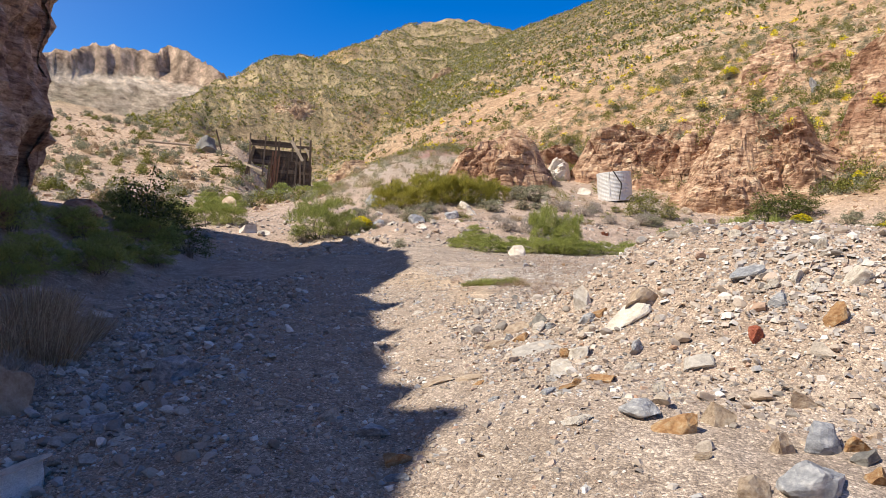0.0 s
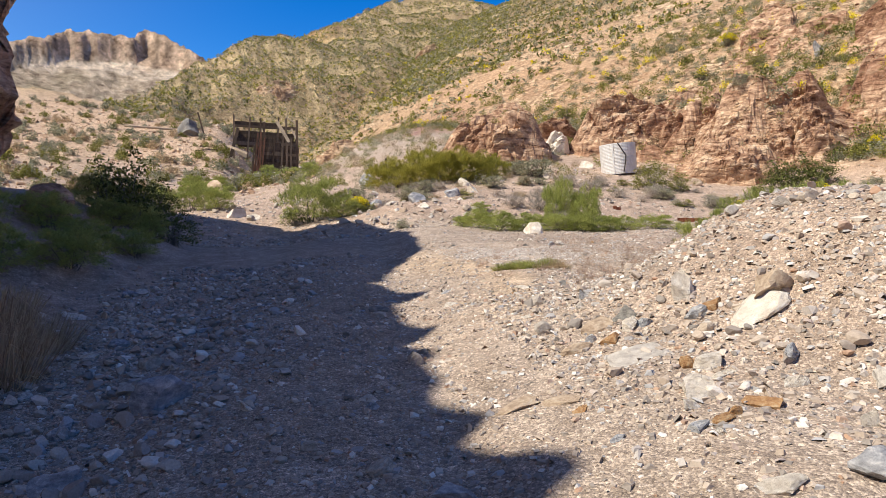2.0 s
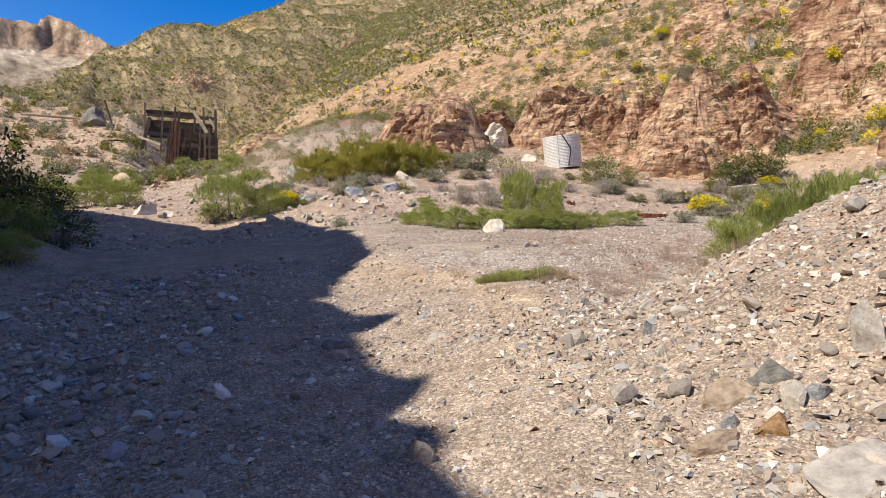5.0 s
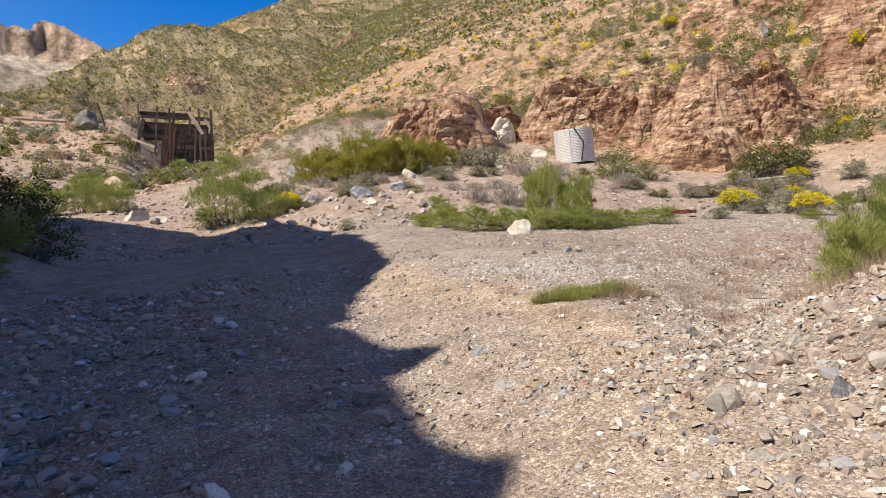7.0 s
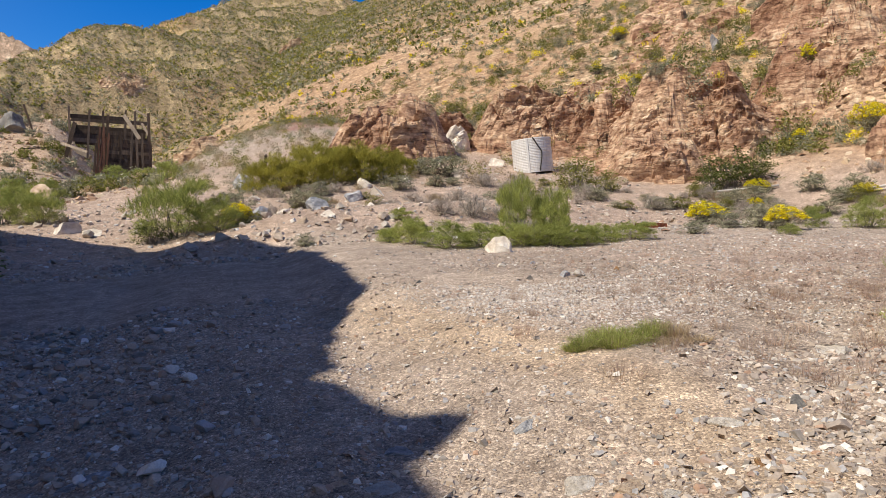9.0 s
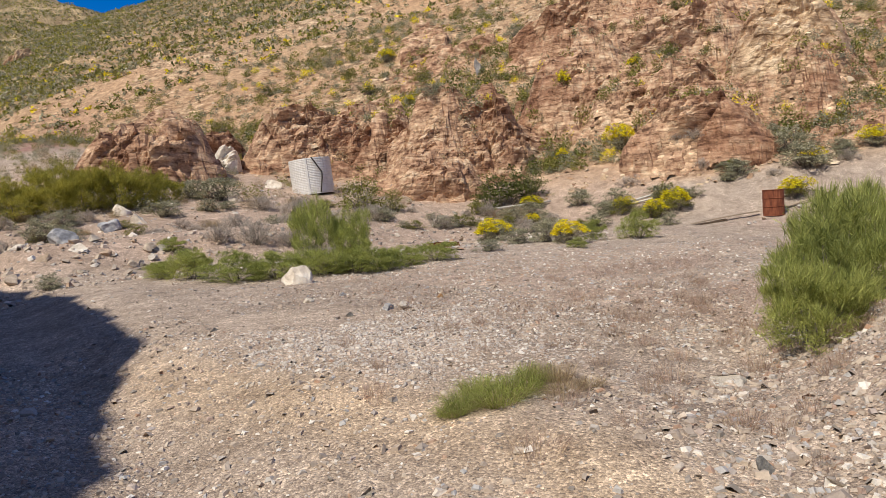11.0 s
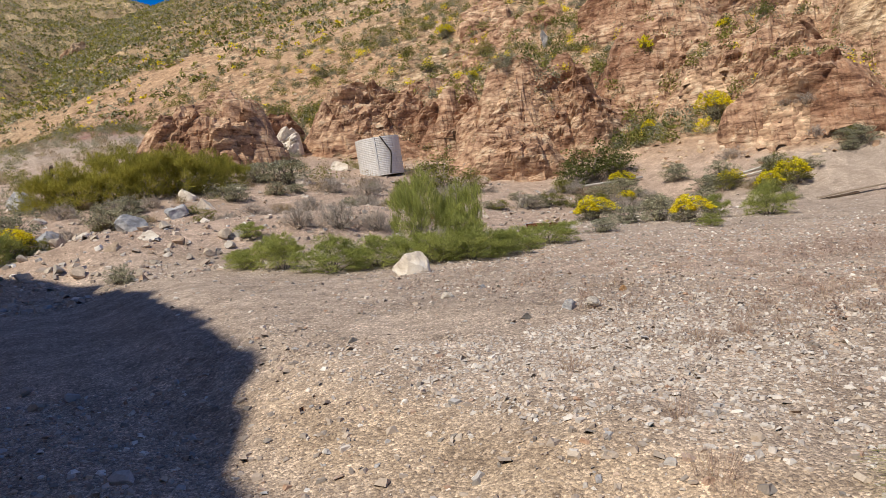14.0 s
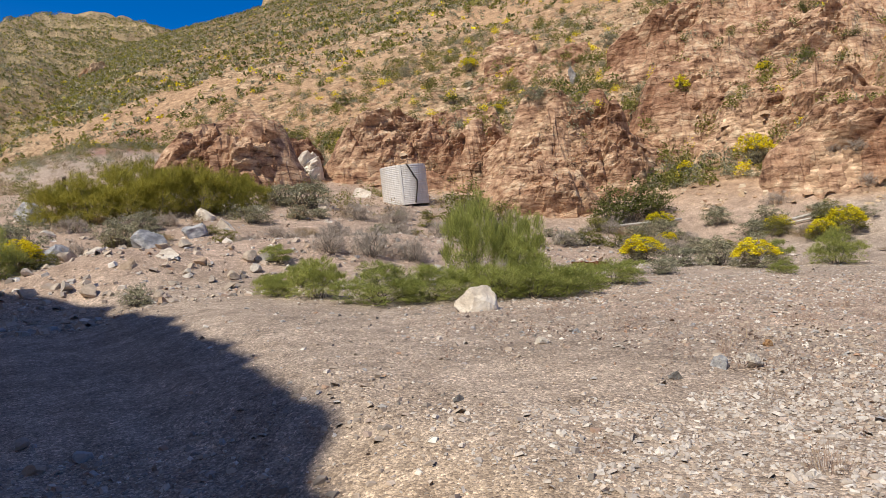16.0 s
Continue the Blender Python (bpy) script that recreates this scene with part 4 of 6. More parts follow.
# shaded wash
for k, (x, y, w, h, mat, label) in enumerate([
        (-1.95, 8.22, 0.51, 0.29, BLUE_STONE, "large blue-grey stone in the shaded wash"),
        (-4.45, 13.22, 0.46, 0.15, WHITE_STONE, "pale stone on the shaded bank"),
        (-1.15, 7.54, 0.14, 0.07, WHITE_STONE, "white stone in the shaded wash"),
        (-2.64, 8.53, 0.29, 0.09, STONE, "grey stone in the shaded wash"),
        (-4.19, 15.12, 0.33, 0.20, BLUE_STONE, "blue-grey stone on the shaded bank"),
        (-3.69, 14.61, 0.35, 0.15, STONE, "grey stone on the shaded bank"),
        (-2.62, 7.85, 0.24, 0.16, BLUE_STONE, "blue-grey stone in the shaded wash"),
        (-0.17, 7.43, 0.12, 0.07, BLUE_STONE, "small blue-grey stone on the track"),
        (-2.46, 9.92, 0.28, 0.16, STONE, "grey stone beside the large one"),
        (-2.53, 9.50, 0.24, 0.10, STONE, "grey stone beside the large one"),
        (-3.16, 11.06, 0.25, 0.12, BLUE_STONE, "blue-grey stone in the shaded wash"),
        (-3.34, 10.50, 0.28, 0.09, WHITE_STONE, "pale stone on the shaded bank"),
        (-0.62, 6.56, 0.14, 0.07, STONE, "grey stone in the shaded track"),
        (-1.68, 8.90, 0.16, 0.05, BLUE_STONE, "flat blue stone in the shaded wash"),
        (0.29, 8.61, 0.17, 0.12, STONE, "grey stone at the shade's edge"),
        (-2.31, 11.81, 0.27, 0.06, BLUE_STONE, "flat blue stone in the shaded wash"),
        (-1.94, 5.67, 0.24, 0.08, STONE, "grey stone in the shaded wash"),
        (-1.87, 6.06, 0.23, 0.03, WHITE_STONE, "flat pale stone in the shaded wash"),
        (-2.19, 6.60, 0.31, 0.19, BLUE_STONE, "mottled blue-grey stone in the shaded wash"),
        (-2.63, 8.54, 0.23, 0.13, STONE, "grey stone in the shaded wash"),
        (-0.13, 6.17, 0.24, 0.09, STONE, "grey stone in the shaded track"),
        (0.20, 5.73, 0.31, 0.11, BLUE_STONE, "blue-grey stone at the shade's edge"),
        (0.38, 5.05, 0.24, 0.09, RUST_STONE, "dark brown stone at the shade's edge"),
        (0.54, 5.09, 0.20, 0.04, TAN_STONE, "tan stone at the shade's edge"),
        (0.35, 4.74, 0.18, 0.06, BLUE_STONE, "blue-grey stone at the shade's edge"),
        (-0.20, 7.63, 0.16, 0.05, WHITE_STONE, "small pale stone in the track"),
        (-2.43, 6.31, 0.27, 0.08, STONE, "grey stone in the shaded wash"),
        (0.06, 11.54, 0.30, 0.09, DARK_STONE, "dark block at the shade's edge"),
        (0.08, 11.18, 0.25, 0.08, STONE, "grey stone at the shade's edge"),
        (0.06, 11.88, 0.24, 0.03, STONE, "flat grey stone at the shade's edge"),
        (-0.22, 11.48, 0.15, 0.11, STONE, "upright grey stone at the shade's edge"),
        (-0.21, 11.97, 0.16, 0.04, STONE, "grey stone at the shade's edge"),
        (0.29, 12.46, 0.25, 0.05, BLUE_STONE, "blue-grey slab at the shade's edge"),
        (-3.06, 18.37, 0.54, 0.13, BLUE_STONE, "blue-grey slab on the shaded bank"),
        (-1.07, 12.43, 0.13, 0.03, STONE, "small flat stone in the track"),
        (-1.67, 12.91, 0.33, 0.06, BLUE_STONE, "blue-grey slab in the shaded wash"),
        (-2.39, 12.97, 0.34, 0.07, BLUE_STONE, "blue-grey slab in the shaded wash")]):
    stone(x, y, w, h, mat, 500 + k, label)
stone(-2.35, 5.25, 0.75, 0.38, WHITE_STONE, 560, "cream rock with a red foot in the shaded wash", "boulder")
stone(-3.3, 7.3, 0.6, 0.55, TAN_STONE, 561, "pale brown rock bedded in the shaded bank", "boulder")
# gravel pad
for k, (x, y, w, h, mat, label) in enumerate([
        (1.09, 12.15, 0.18, 0.03, BLUE_STONE, "flat blue-grey stone on the track"),
        (1.04, 11.31, 0.21, 0.04, WHITE_STONE, "white stone on the track"),
        (1.19, 11.08, 0.19, 0.03, TAN_STONE, "flat tan stone on the track"),
        (1.30, 10.87, 0.14, 0.03, WHITE_STONE, "flat pale stone on the track"),
        (1.79, 10.80, 0.09, 0.06, RUST_STONE, "small rust-red stone on the pad"),
        (2.64, 11.41, 0.15, 0.06, DARK_STONE, "dark stone on the gravel pad"),
        (4.10, 12.48, 0.44, 0.08, WHITE_STONE, "flat cream slab beside a weedy patch"),
        (2.02, 11.34, 0.20, 0.03, WHITE_STONE, "flat pale stone on the gravel pad"),
        (1.82, 10.00, 0.10, 0.03, WHITE_STONE, "small white stone on the pad"),
        (4.88, 21.49, 0.60, 0.46, WHITE_STONE, "cream boulder in front of green bushes"),
        (2.06, 17.78, 0.13, 0.06, DARK_STONE, "dark stone on the gravel pad"),
        (4.23, 17.33, 0.22, 0.10, BLUE_STONE, "dark blue stone beside a white one"),
        (4.36, 17.17, 0.20, 0.12, WHITE_STONE, "white stone beside a dark blue one"),
        (4.70, 19.39, 0.15, 0.11, BLUE_STONE, "small blue stone on the gravel pad"),
        (3.95, 19.09, 0.15, 0.08, WHITE_STONE, "small white stone on the gravel pad"),
        (5.28, 17.61, 0.11, 0.07, RUST_STONE, "small brown stone on the gravel pad"),
        (3.63, 17.28, 0.15, 0.07, DARK_STONE, "small dark stone on the gravel pad")]):
    stone(x, y, w, h, mat, 167 + k, label)
stone(33.2, 48.8, 0.9, 1.5, BLUE_STONE, 168, "grey-blue rock pinnacle above the crag", "boulder", lean=18)
# berm
for k, (x, y, w, h, mat, label) in enumerate([
        (0.72, 39.88, 0.95, 0.75, BLUE_STONE, "blue-grey boulder among scrub behind the berm"),
        (0.97, 36.52, 0.70, 0.32, WHITE_STONE, "white boulder behind the berm"),
        (1.05, 32.87, 0.78, 0.50, BLUE_STONE, "blue-grey boulder on the berm"),
        (1.37, 29.80, 0.38, 0.23, WHITE_STONE, "white rock on the berm"),
        (2.39, 29.74, 0.66, 0.44, BLUE_STONE, "grey boulder on the berm's crest"),
        (2.58, 28.73, 0.50, 0.27, WHITE_STONE, "cream rock on the berm's slope"),
        (4.54, 34.71, 0.72, 0.42, BLUE_STONE, "blue-grey boulder behind the berm"),
        (5.59, 37.52, 0.65, 0.45, WHITE_STONE, "white rounded boulder among bushes"),
        (7.51, 38.28, 0.72, 0.60, WHITE_STONE, "white boulder beside a broom bush"),
        (5.65, 35.50, 0.52, 0.42, WHITE_STONE, "pale boulder behind the berm"),
        (1.78, 28.35, 0.40, 0.19, TAN_STONE, "tan flat rock on the berm")]):
    stone(x, y, w, h, mat, 190 + k, label, "boulder" if w > 0.5 else "stone")
for k, (x, y, w, h, mat, label) in enumerate([
        (1.94, 26.57, 0.28, 0.17, STONE, "grey rock at the berm's foot"),
        (15.86, 31.85, 0.50, 0.43, WHITE_STONE, "white rock on the pinkish slope"),
        (10.47, 39.03, 0.80, 0.52, STONE, "brown boulder on the rising ground"),
        (13.79, 42.48, 0.80, 0.56, WHITE_STONE, "pale rock near the metal tank"),
        (17.79, 36.86, 0.90, 0.43, TAN_STONE, "tan boulder near the crag's foot"),
        (-7.90, 45.25, 1.90, 1.10, TAN_STONE, "leaning tan slab block beyond the wash"),
        (-5.20, 33.40, 0.90, 0.45, WHITE_STONE, "white rock at the wash's far end"),
        (-4.30, 32.60, 0.60, 0.25, WHITE_STONE, "low white rock at the wash's far end"),
        (-6.60, 31.60, 0.55, 0.35, DARK_STONE, "dark rock at the shade's far edge"),
        (-6.00, 31.40, 0.45, 0.30, BLUE_STONE, "blue-grey rock at the shade's far edge"),
        (-18.2, 84.0, 3.0, 2.0, DARK_STONE, "large grey boulder on the dump's edge")]):
    stone(x, y, w, h, mat, 210 + k, label, "boulder" if w > 0.5 else "stone")

# middling stones of the rubble, alike but for turn and size
SHAPES = [stone_mesh("rubble_stone", 300 + k, STONE, 0.62, 8, 2) for k in range(7)]
rng = random.Random(5)


def rubble(n, place, low, high, group, label):
    for _ in range(n):
        x, y = place()
        s = low * (high / low) ** (rng.random() ** 1.8)
        ob = new("rubble_stone", rng.choice(SHAPES))
        ob.matrix_world = Matrix.LocRotScale((x, y, z_at(x, y) + 0.16 * s), Euler((rng.uniform(-0.3, 0.3), rng.uniform(-0.3, 0.3), rng.uniform(0, 6.28))), (s, s, s * rng.uniform(0.7, 1.2)))
        tagged(ob, label, "stone", group)


def on_mound():
    while True:
        x, y = rng.uniform(1.4, 7), rng.uniform(3.2, 10.6)
        d = float(mound_d(x, y))
        if 0.35 < d < 1.12 and rng.random() < 1.4 - abs(d - 0.85) * 2:
            return x, y


rubble(70, on_mound, 0.07, 0.26, "rubble of the spoil mound", "angular grey and tan stone in the mound's rubble")
rubble(60, lambda: (rng.gauss(-3.0, 1.0), rng.uniform(3.5, 17)), 0.07, 0.30, "stones of the shaded wash", "angular stone on the shaded wash's side")
rubble(120, lambda: (rng.uniform(-1.5, 9), rng.gauss(29.4, 1.9)), 0.10, 0.5, "stones of the berm", "pale stone lying on the berm")
rubble(20, lambda: (rng.uniform(22, 26), rng.uniform(21.0, 22.6)), 0.12, 0.45, "stones round the drum", "pale stone lying round the rusty drum")
rubble(20, lambda: (rng.uniform(-7, -2), rng.uniform(32, 37)), 0.15, 0.6, "stones of the far wash", "white stone in the sunlit wash")


# ---- mining relics ----
def part(name, bm, material, parent, label="", smooth=False):
    me = bpy.data.meshes.new(name)
    bmesh.ops.recalc_face_normals(bm, faces=bm.faces)
    bm.to_mesh(me)
    bm.free()
    me.materials.append(material)
    if smooth:
        me.polygons.foreach_set("use_smooth", [True] * len(me.polygons))
    ob = new(name, me)
    ob.parent = parent
    return tagged(ob, label)


def board(p, q, w, t, seed=0, roll=0.0):
    """A worn board from p to q, w wide and t thick, with ragged ends and a slight bow."""
    rng = random.Random(seed)
    p, q = Vector(p), Vector(q)
    way = (q - p).normalized()
    ref = Vector((0, 1, 0)) if abs(way.y) < 0.9 else Vector((1, 0, 0))
    side = way.cross(ref).normalized()
    out = side.cross(way).normalized()
    side, out = side * math.cos(roll) + out * math.sin(roll), out * math.cos(roll) - side * math.sin(roll)
    bm = bmesh.new()
    rows, steps = [], 5
    bow = rng.uniform(-0.012, 0.012) * (q - p).length
    for k in range(steps + 1):
        f = k / steps
        c = p.lerp(q, f) + out * bow * math.sin(math.pi * f)
        ww = w * rng.uniform(0.92, 1.0)
        row = []
        for a, b in ((-1, -1), (1, -1), (1, 1), (-1, 1)):
            jag = way * (rng.uniform(-0.06, 0.06) if k in (0, steps) else 0)
            row.append(bm.verts.new(c + side * a * ww / 2 + out * b * t / 2 + jag))
        rows.append(row)
    for r0, r1 in zip(rows, rows[1:]):
        for k in range(4):
            bm.faces.new((r0[k], r0[(k + 1) % 4], r1[(k + 1) % 4], r1[k]))
    bm.faces.new(rows[0][::-1]), bm.faces.new(rows[-1])
    return bm


def ore_bin(x, y, turn):
    """Ruined timber ore bin: lower crib in front, hopper walls behind it."""
    root = new("ore_bin")
    root.matrix_world = pose(x, y, z_at(x, y) - 0.15, 0, 0, turn)
    tagged(root, "ruined ore bin of dark weathered timber on the slope", "ore bin")
    n = 0
    rng = random.Random(4)
    for k in range(11):                                                    # front wall of the crib
        z = 0.35 + 0.30 * k
        spans = {6: ((-1.25, -0.45), (0.5, 0.9)), 7: ((-1.25, -0.3), (0.4, 1.85)), 3: ((-1.25, 0.35), (0.95, 1.85)), 4: ((-1.25, -0.75), (0.0, 0.35), (1.2, 1.85)), 9: ((-1.0, 0.4),), 10: ((-1.25, -0.2),)}.get(k, ((-1.25, 1.85),))
        for x0, x1 in spans:
            n += 1
            part("plank", board((x0 + rng.uniform(-0.1, 0.1), 0, z), (x1 + rng.uniform(-0.1, 0.15), 0, z + rng.uniform(-0.05, 0.05)), 0.32, 0.07, n), BROWN_WOOD if rng.random() < 0.45 else OLD_WOOD, root)
        # back planks added behind the front wall to keep its gaps dark
        n += 1
        part("plank", board((-1.2, 2.4, z), (1.9, 2.4, z), 0.32, 0.07, n), BROWN_WOOD if rng.random() < 0.45 else OLD_WOOD, root)
    for k in range(5):                                                     # splintered slabs leaning over its corner
        n += 1
        part("split_slab", board((-1.9 + 0.16 * k, -0.2, 0.3), (-1.75 + 0.14 * k + rng.uniform(-0.2, 0.2), -0.25, 3.2 + 0.9 * rng.random()), 0.14, 0.10, n), RED_WOOD, root, "split reddish timber slab")
    for px, z0, z1 in ((-0.35, 0.2, 3.6), (0.45, 0.4, 3.9), (0.95, 1.0, 3.3), (1.35, 0.0, 3.7)):
        n += 1
        part("upright", board((px, -0.12, z0), (px + rng.uniform(-0.15, 0.15), -0.12, z1), 0.17, 0.14, n), BROWN_WOOD if rng.random() < 0.45 else OLD_WOOD, root)
    part("corner_post", board((1.95, -0.05, -0.7), (1.70, 0.0, 5.35), 0.20, 0.20, 77), OLD_WOOD, root)
    part("corner_post", board((-1.3, -0.05, -0.2), (-1.15, 0.0, 5.0), 0.20, 0.20, 78), OLD_WOOD, root)
    for k in range(6):                                                     # split slabs at its corner
        n += 1
        part("split_slab", board((-2.15 + 0.15 * k, -0.1 + 0.03 * k, -0.2), (-2.05 + 0.15 * k + rng.uniform(-0.1, 0.1), 0.0, 2.3 + 1.4 * rng.random()), 0.15, 0.09, n), RED_WOOD if k % 2 else OLD_WOOD, root, "split reddish timber slab")
    for side_x in (-1.25, 1.95):                                           # side walls, running back
        for k in range(9):
            n += 1
            part("plank", board((side_x, 0.1, 0.1 + 0.31 * k), (side_x + 0.1, 3.2, 0.5 + 0.31 * k), 0.33, 0.07, n), BROWN_WOOD if rng.random() < 0.45 else OLD_WOOD, root)
    for k in range(6):                                                     # shaded retaining wall beside it
        n += 1
        part("plank", board((1.95, 1.5, -0.7 + 0.34 * k), (4.3 - 0.2 * k, 2.2, -0.7 + 0.34 * k), 0.32, 0.08, n), BROWN_WOOD if rng.random() < 0.45 else OLD_WOOD, root)
    for k in range(7):                                                     # hopper's back and front walls
        for yy, x0, x1, skip in ((3.4, -3.9, 1.8, ()), (5.2, -3.7, 1.9, (5,))):
            if k in skip or (yy < 4 and k in (2, 3, 4, 5)):
                continue
            n += 1
            part("plank", board((x0 + rng.uniform(-0.15, 0.2), yy, 3.35 + 0.31 * k), (x1 + rng.uniform(-0.3, 0.15) - (1.2 if k > 4 and yy < 4 else 0), yy, 3.35 + 0.31 * k + rng.uniform(-0.06, 0.06)), 0.33, 0.07, n), BROWN_WOOD if rng.random() < 0.45 else OLD_WOOD, root)
    for px in (-3.8, -2.6, -1.4, 0.1, 1.0, 1.8):
        n += 1
        part("upright", board((px, 3.25, 2.6 if px > -2 else 1.9), (px + rng.uniform(-0.15, 0.15), 3.25, 5.4 + 0.6 * rng.random()), 0.16, 0.16, n), BROWN_WOOD if rng.random() < 0.45 else OLD_WOOD, root)
    for px in (-3.9, 1.9):
        for k in range(6):
            n += 1
            part("plank", board((px, 3.4, 3.4 + 0.32 * k), (px, 5.2, 3.4 + 0.32 * k), 0.33, 0.07, n), BROWN_WOOD if rng.random() < 0.45 else OLD_WOOD, root)
    part("brace", board((-4.1, 2.9, 1.9), (-3.5, 3.2, 4.7), 0.30, 0.10, 90), OLD_WOOD, root)
    part("loose_plank", board((0.0, 2.2, 5.4), (1.15, 1.2, 3.45), 0.30, 0.07, 91), PALE_WOOD, root, "bleached plank fallen askew")
    part("loose_plank", board((1.35, 2.6, 4.9), (2.0, 2.0, 3.6), 0.18, 0.07, 92), PALE_WOOD, root, "bleached plank fallen askew")
    part("top_rail", board((0.9, 3.0, 6.0), (1.9, 2.0, 5.3), 0.12, 0.10, 93), PALE_WOOD, root)
    part("loose_plank", board((-2.6, 1.2, 2.2), (-4.4, 2.4, 2.9), 0.20, 0.06, 94), PALE_WOOD, root, "bleached plank lying on the slope")
    return root


ore_bin(-6.8, 67.4, 7)


def cylinder_shell(r, h, seg, rows, wave=0.0, waves=0, thick=0.02, dent=None):
    bm = bmesh.new()
    rings = []
    for rad_off in (0.0, -thick):
        for k in range(rows + 1):
            z = h * k / rows
            rr = r + rad_off + 0.6 * wave * math.sin(2 * math.pi * waves * k / rows)
            ring = []
            for s in range(seg):
                a = 2 * math.pi * s / seg
                q = rr * (dent(a, z) if dent else 1.0)
                ring.append(bm.verts.new((q * math.cos(a), q * math.sin(a), z)))
            rings.append(ring)
    m = rows + 1
    for lo, hi in [(k, k + 1) for k in range(rows)] + [(m + k + 1, m + k) for k in range(rows)] + [(rows, m + rows), (m, 0)]:
        for s in range(seg):
            t = (s + 1) % seg
            bm.faces.new((rings[lo][s], rings[lo][t], rings[hi][t], rings[hi][s]))
    return bm


def tube(points, r, seg=8):
    bm = bmesh.new()
    rings = []
    pts = [Vector(p) for p in points]
    for k, p in enumerate(pts):
        way = (pts[min(k + 1, len(pts) - 1)] - pts[max(k - 1, 0)]).normalized()
        ref = Vector((0, 0, 1)) if abs(way.z) < 0.9 else Vector((1, 0, 0))
        a = way.cross(ref).normalized()
        b = a.cross(way)
        rings.append([bm.verts.new(p + (a * math.cos(2 * math.pi * s / seg) + b * math.sin(2 * math.pi * s / seg)) * r) for s in range(seg)])
    for r0, r1 in zip(rings, rings[1:]):
        for s in range(seg):
            t = (s + 1) % seg
            bm.faces.new((r0[s], r0[t], r1[t], r1[s]))
    bm.faces.new(rings[0][::-1]), bm.faces.new(rings[-1])
    return bm


def water_tank(x, y, turn):
    r, h = 1.02, 1.75
    root = new("water_tank")
    root.matrix_world = pose(x, y, z_at(x, y) - 0.12, 2, -7, turn)
    tagged(root, "tilted white corrugated metal tank with peeling paint", "tank")
    part("shell", cylinder_shell(r, h, 72, 110, 0.010, 22, 0.012), TANK_METAL, root, smooth=True)
    lid = bmesh.new()
    bmesh.ops.create_cone(lid, cap_ends=True, segments=64, radius1=r * 0.985, radius2=r * 0.9, depth=0.08)
    bmesh.ops.translate(lid, verts=lid.verts, vec=(0, 0, h - 0.16))
    part("top_sheet", lid, TANK_METAL, root)
    seam = bmesh.new()
    bmesh.ops.create_cube(seam, size=1)
    bmesh.ops.scale(seam, verts=seam.verts, vec=(0.03, 0.10, h))
    bmesh.ops.translate(seam, verts=seam.verts, vec=(0, 0, h / 2))
    bmesh.ops.rotate(seam, verts=seam.verts, cent=(0, 0, 0), matrix=Matrix.Rotation(radians(-108), 3, "Z"))
    bmesh.ops.translate(seam, verts=seam.verts, vec=(math.cos(radians(-108)) * (r + 0.015), math.sin(radians(-108)) * (r + 0.015), 0))
    part("seam", seam, TANK_METAL, root, "riveted upright seam")

    def on(a, z, off=0.06):
        return ((r + off) * math.cos(radians(a)), (r + off) * math.sin(radians(a)), z)
    part("pipe", tube([on(-92, h + 0.02), on(-88, h - 0.1), on(-78, h - 0.45), on(-69, h - 0.72), on(-70, h - 1.0), on(-76, 0.3), on(-79, 0.05)], 0.032), BLACK_PIPE, root, "bent black iron pipe", True)
    return root


water_tank(15.3, 41.0, -20)


def steel_drum(x, y):
    r, h = 0.36, 0.95
    root = new("steel_drum")
    root.matrix_world = pose(x, y, z_at(x, y) - 0.05, 1, -4, 20)
    tagged(root, "rust-brown open steel drum with rolled hoops", "drum")
    part("shell", cylinder_shell(r, h, 48, 40, 0, 0, 0.012, lambda a, z: 1 + 0.012 * math.sin(3 * a + 4 * z)), RUST, root, smooth=True)
    for z in (0.02, h * 0.36, h * 0.68, h - 0.01):
        bm = tube([(r * 1.015 * math.cos(k * math.pi / 20), r * 1.015 * math.sin(k * math.pi / 20), z) for k in range(41)], 0.016, 6)
        part("hoop", bm, RUST, root, smooth=True)
    return root


steel_drum(24.3, 22.5)


def loose_board(name, p, q, w, t, mat, label, seed, category="plank"):
    bm = board((p[0], p[1], z_at(p[0], p[1]) + p[2]), (q[0], q[1], z_at(q[0], q[1]) + q[2]), w, t, seed, 1.57)
    me = bpy.data.meshes.new(name)
    bmesh.ops.recalc_face_normals(bm, faces=bm.faces)
    bm.to_mesh(me)
    bm.free()
    me.materials.append(mat)
    return tagged(new(name, me), label, category)


def loose_pipe(p, q, r, mat, label, name="pipe"):
    k = 8
    pts = [(p[0] + (q[0] - p[0]) * i / k, p[1] + (q[1] - p[1]) * i / k) for i in range(k + 1)]
    z0, z1 = z_at(p[0], p[1]) + p[2], z_at(q[0], q[1]) + q[2]
    bm = tube([(a, b, z0 + (z1 - z0) * i / k) for i, (a, b) in enumerate(pts)], r, 10)
    me = bpy.data.meshes.new(name)
    bm.to_mesh(me)
    bm.free()
    me.polygons.foreach_set("use_smooth", [True] * len(me.polygons))
    me.materials.append(mat)
    return tagged(new(name, me), label, "pipe")


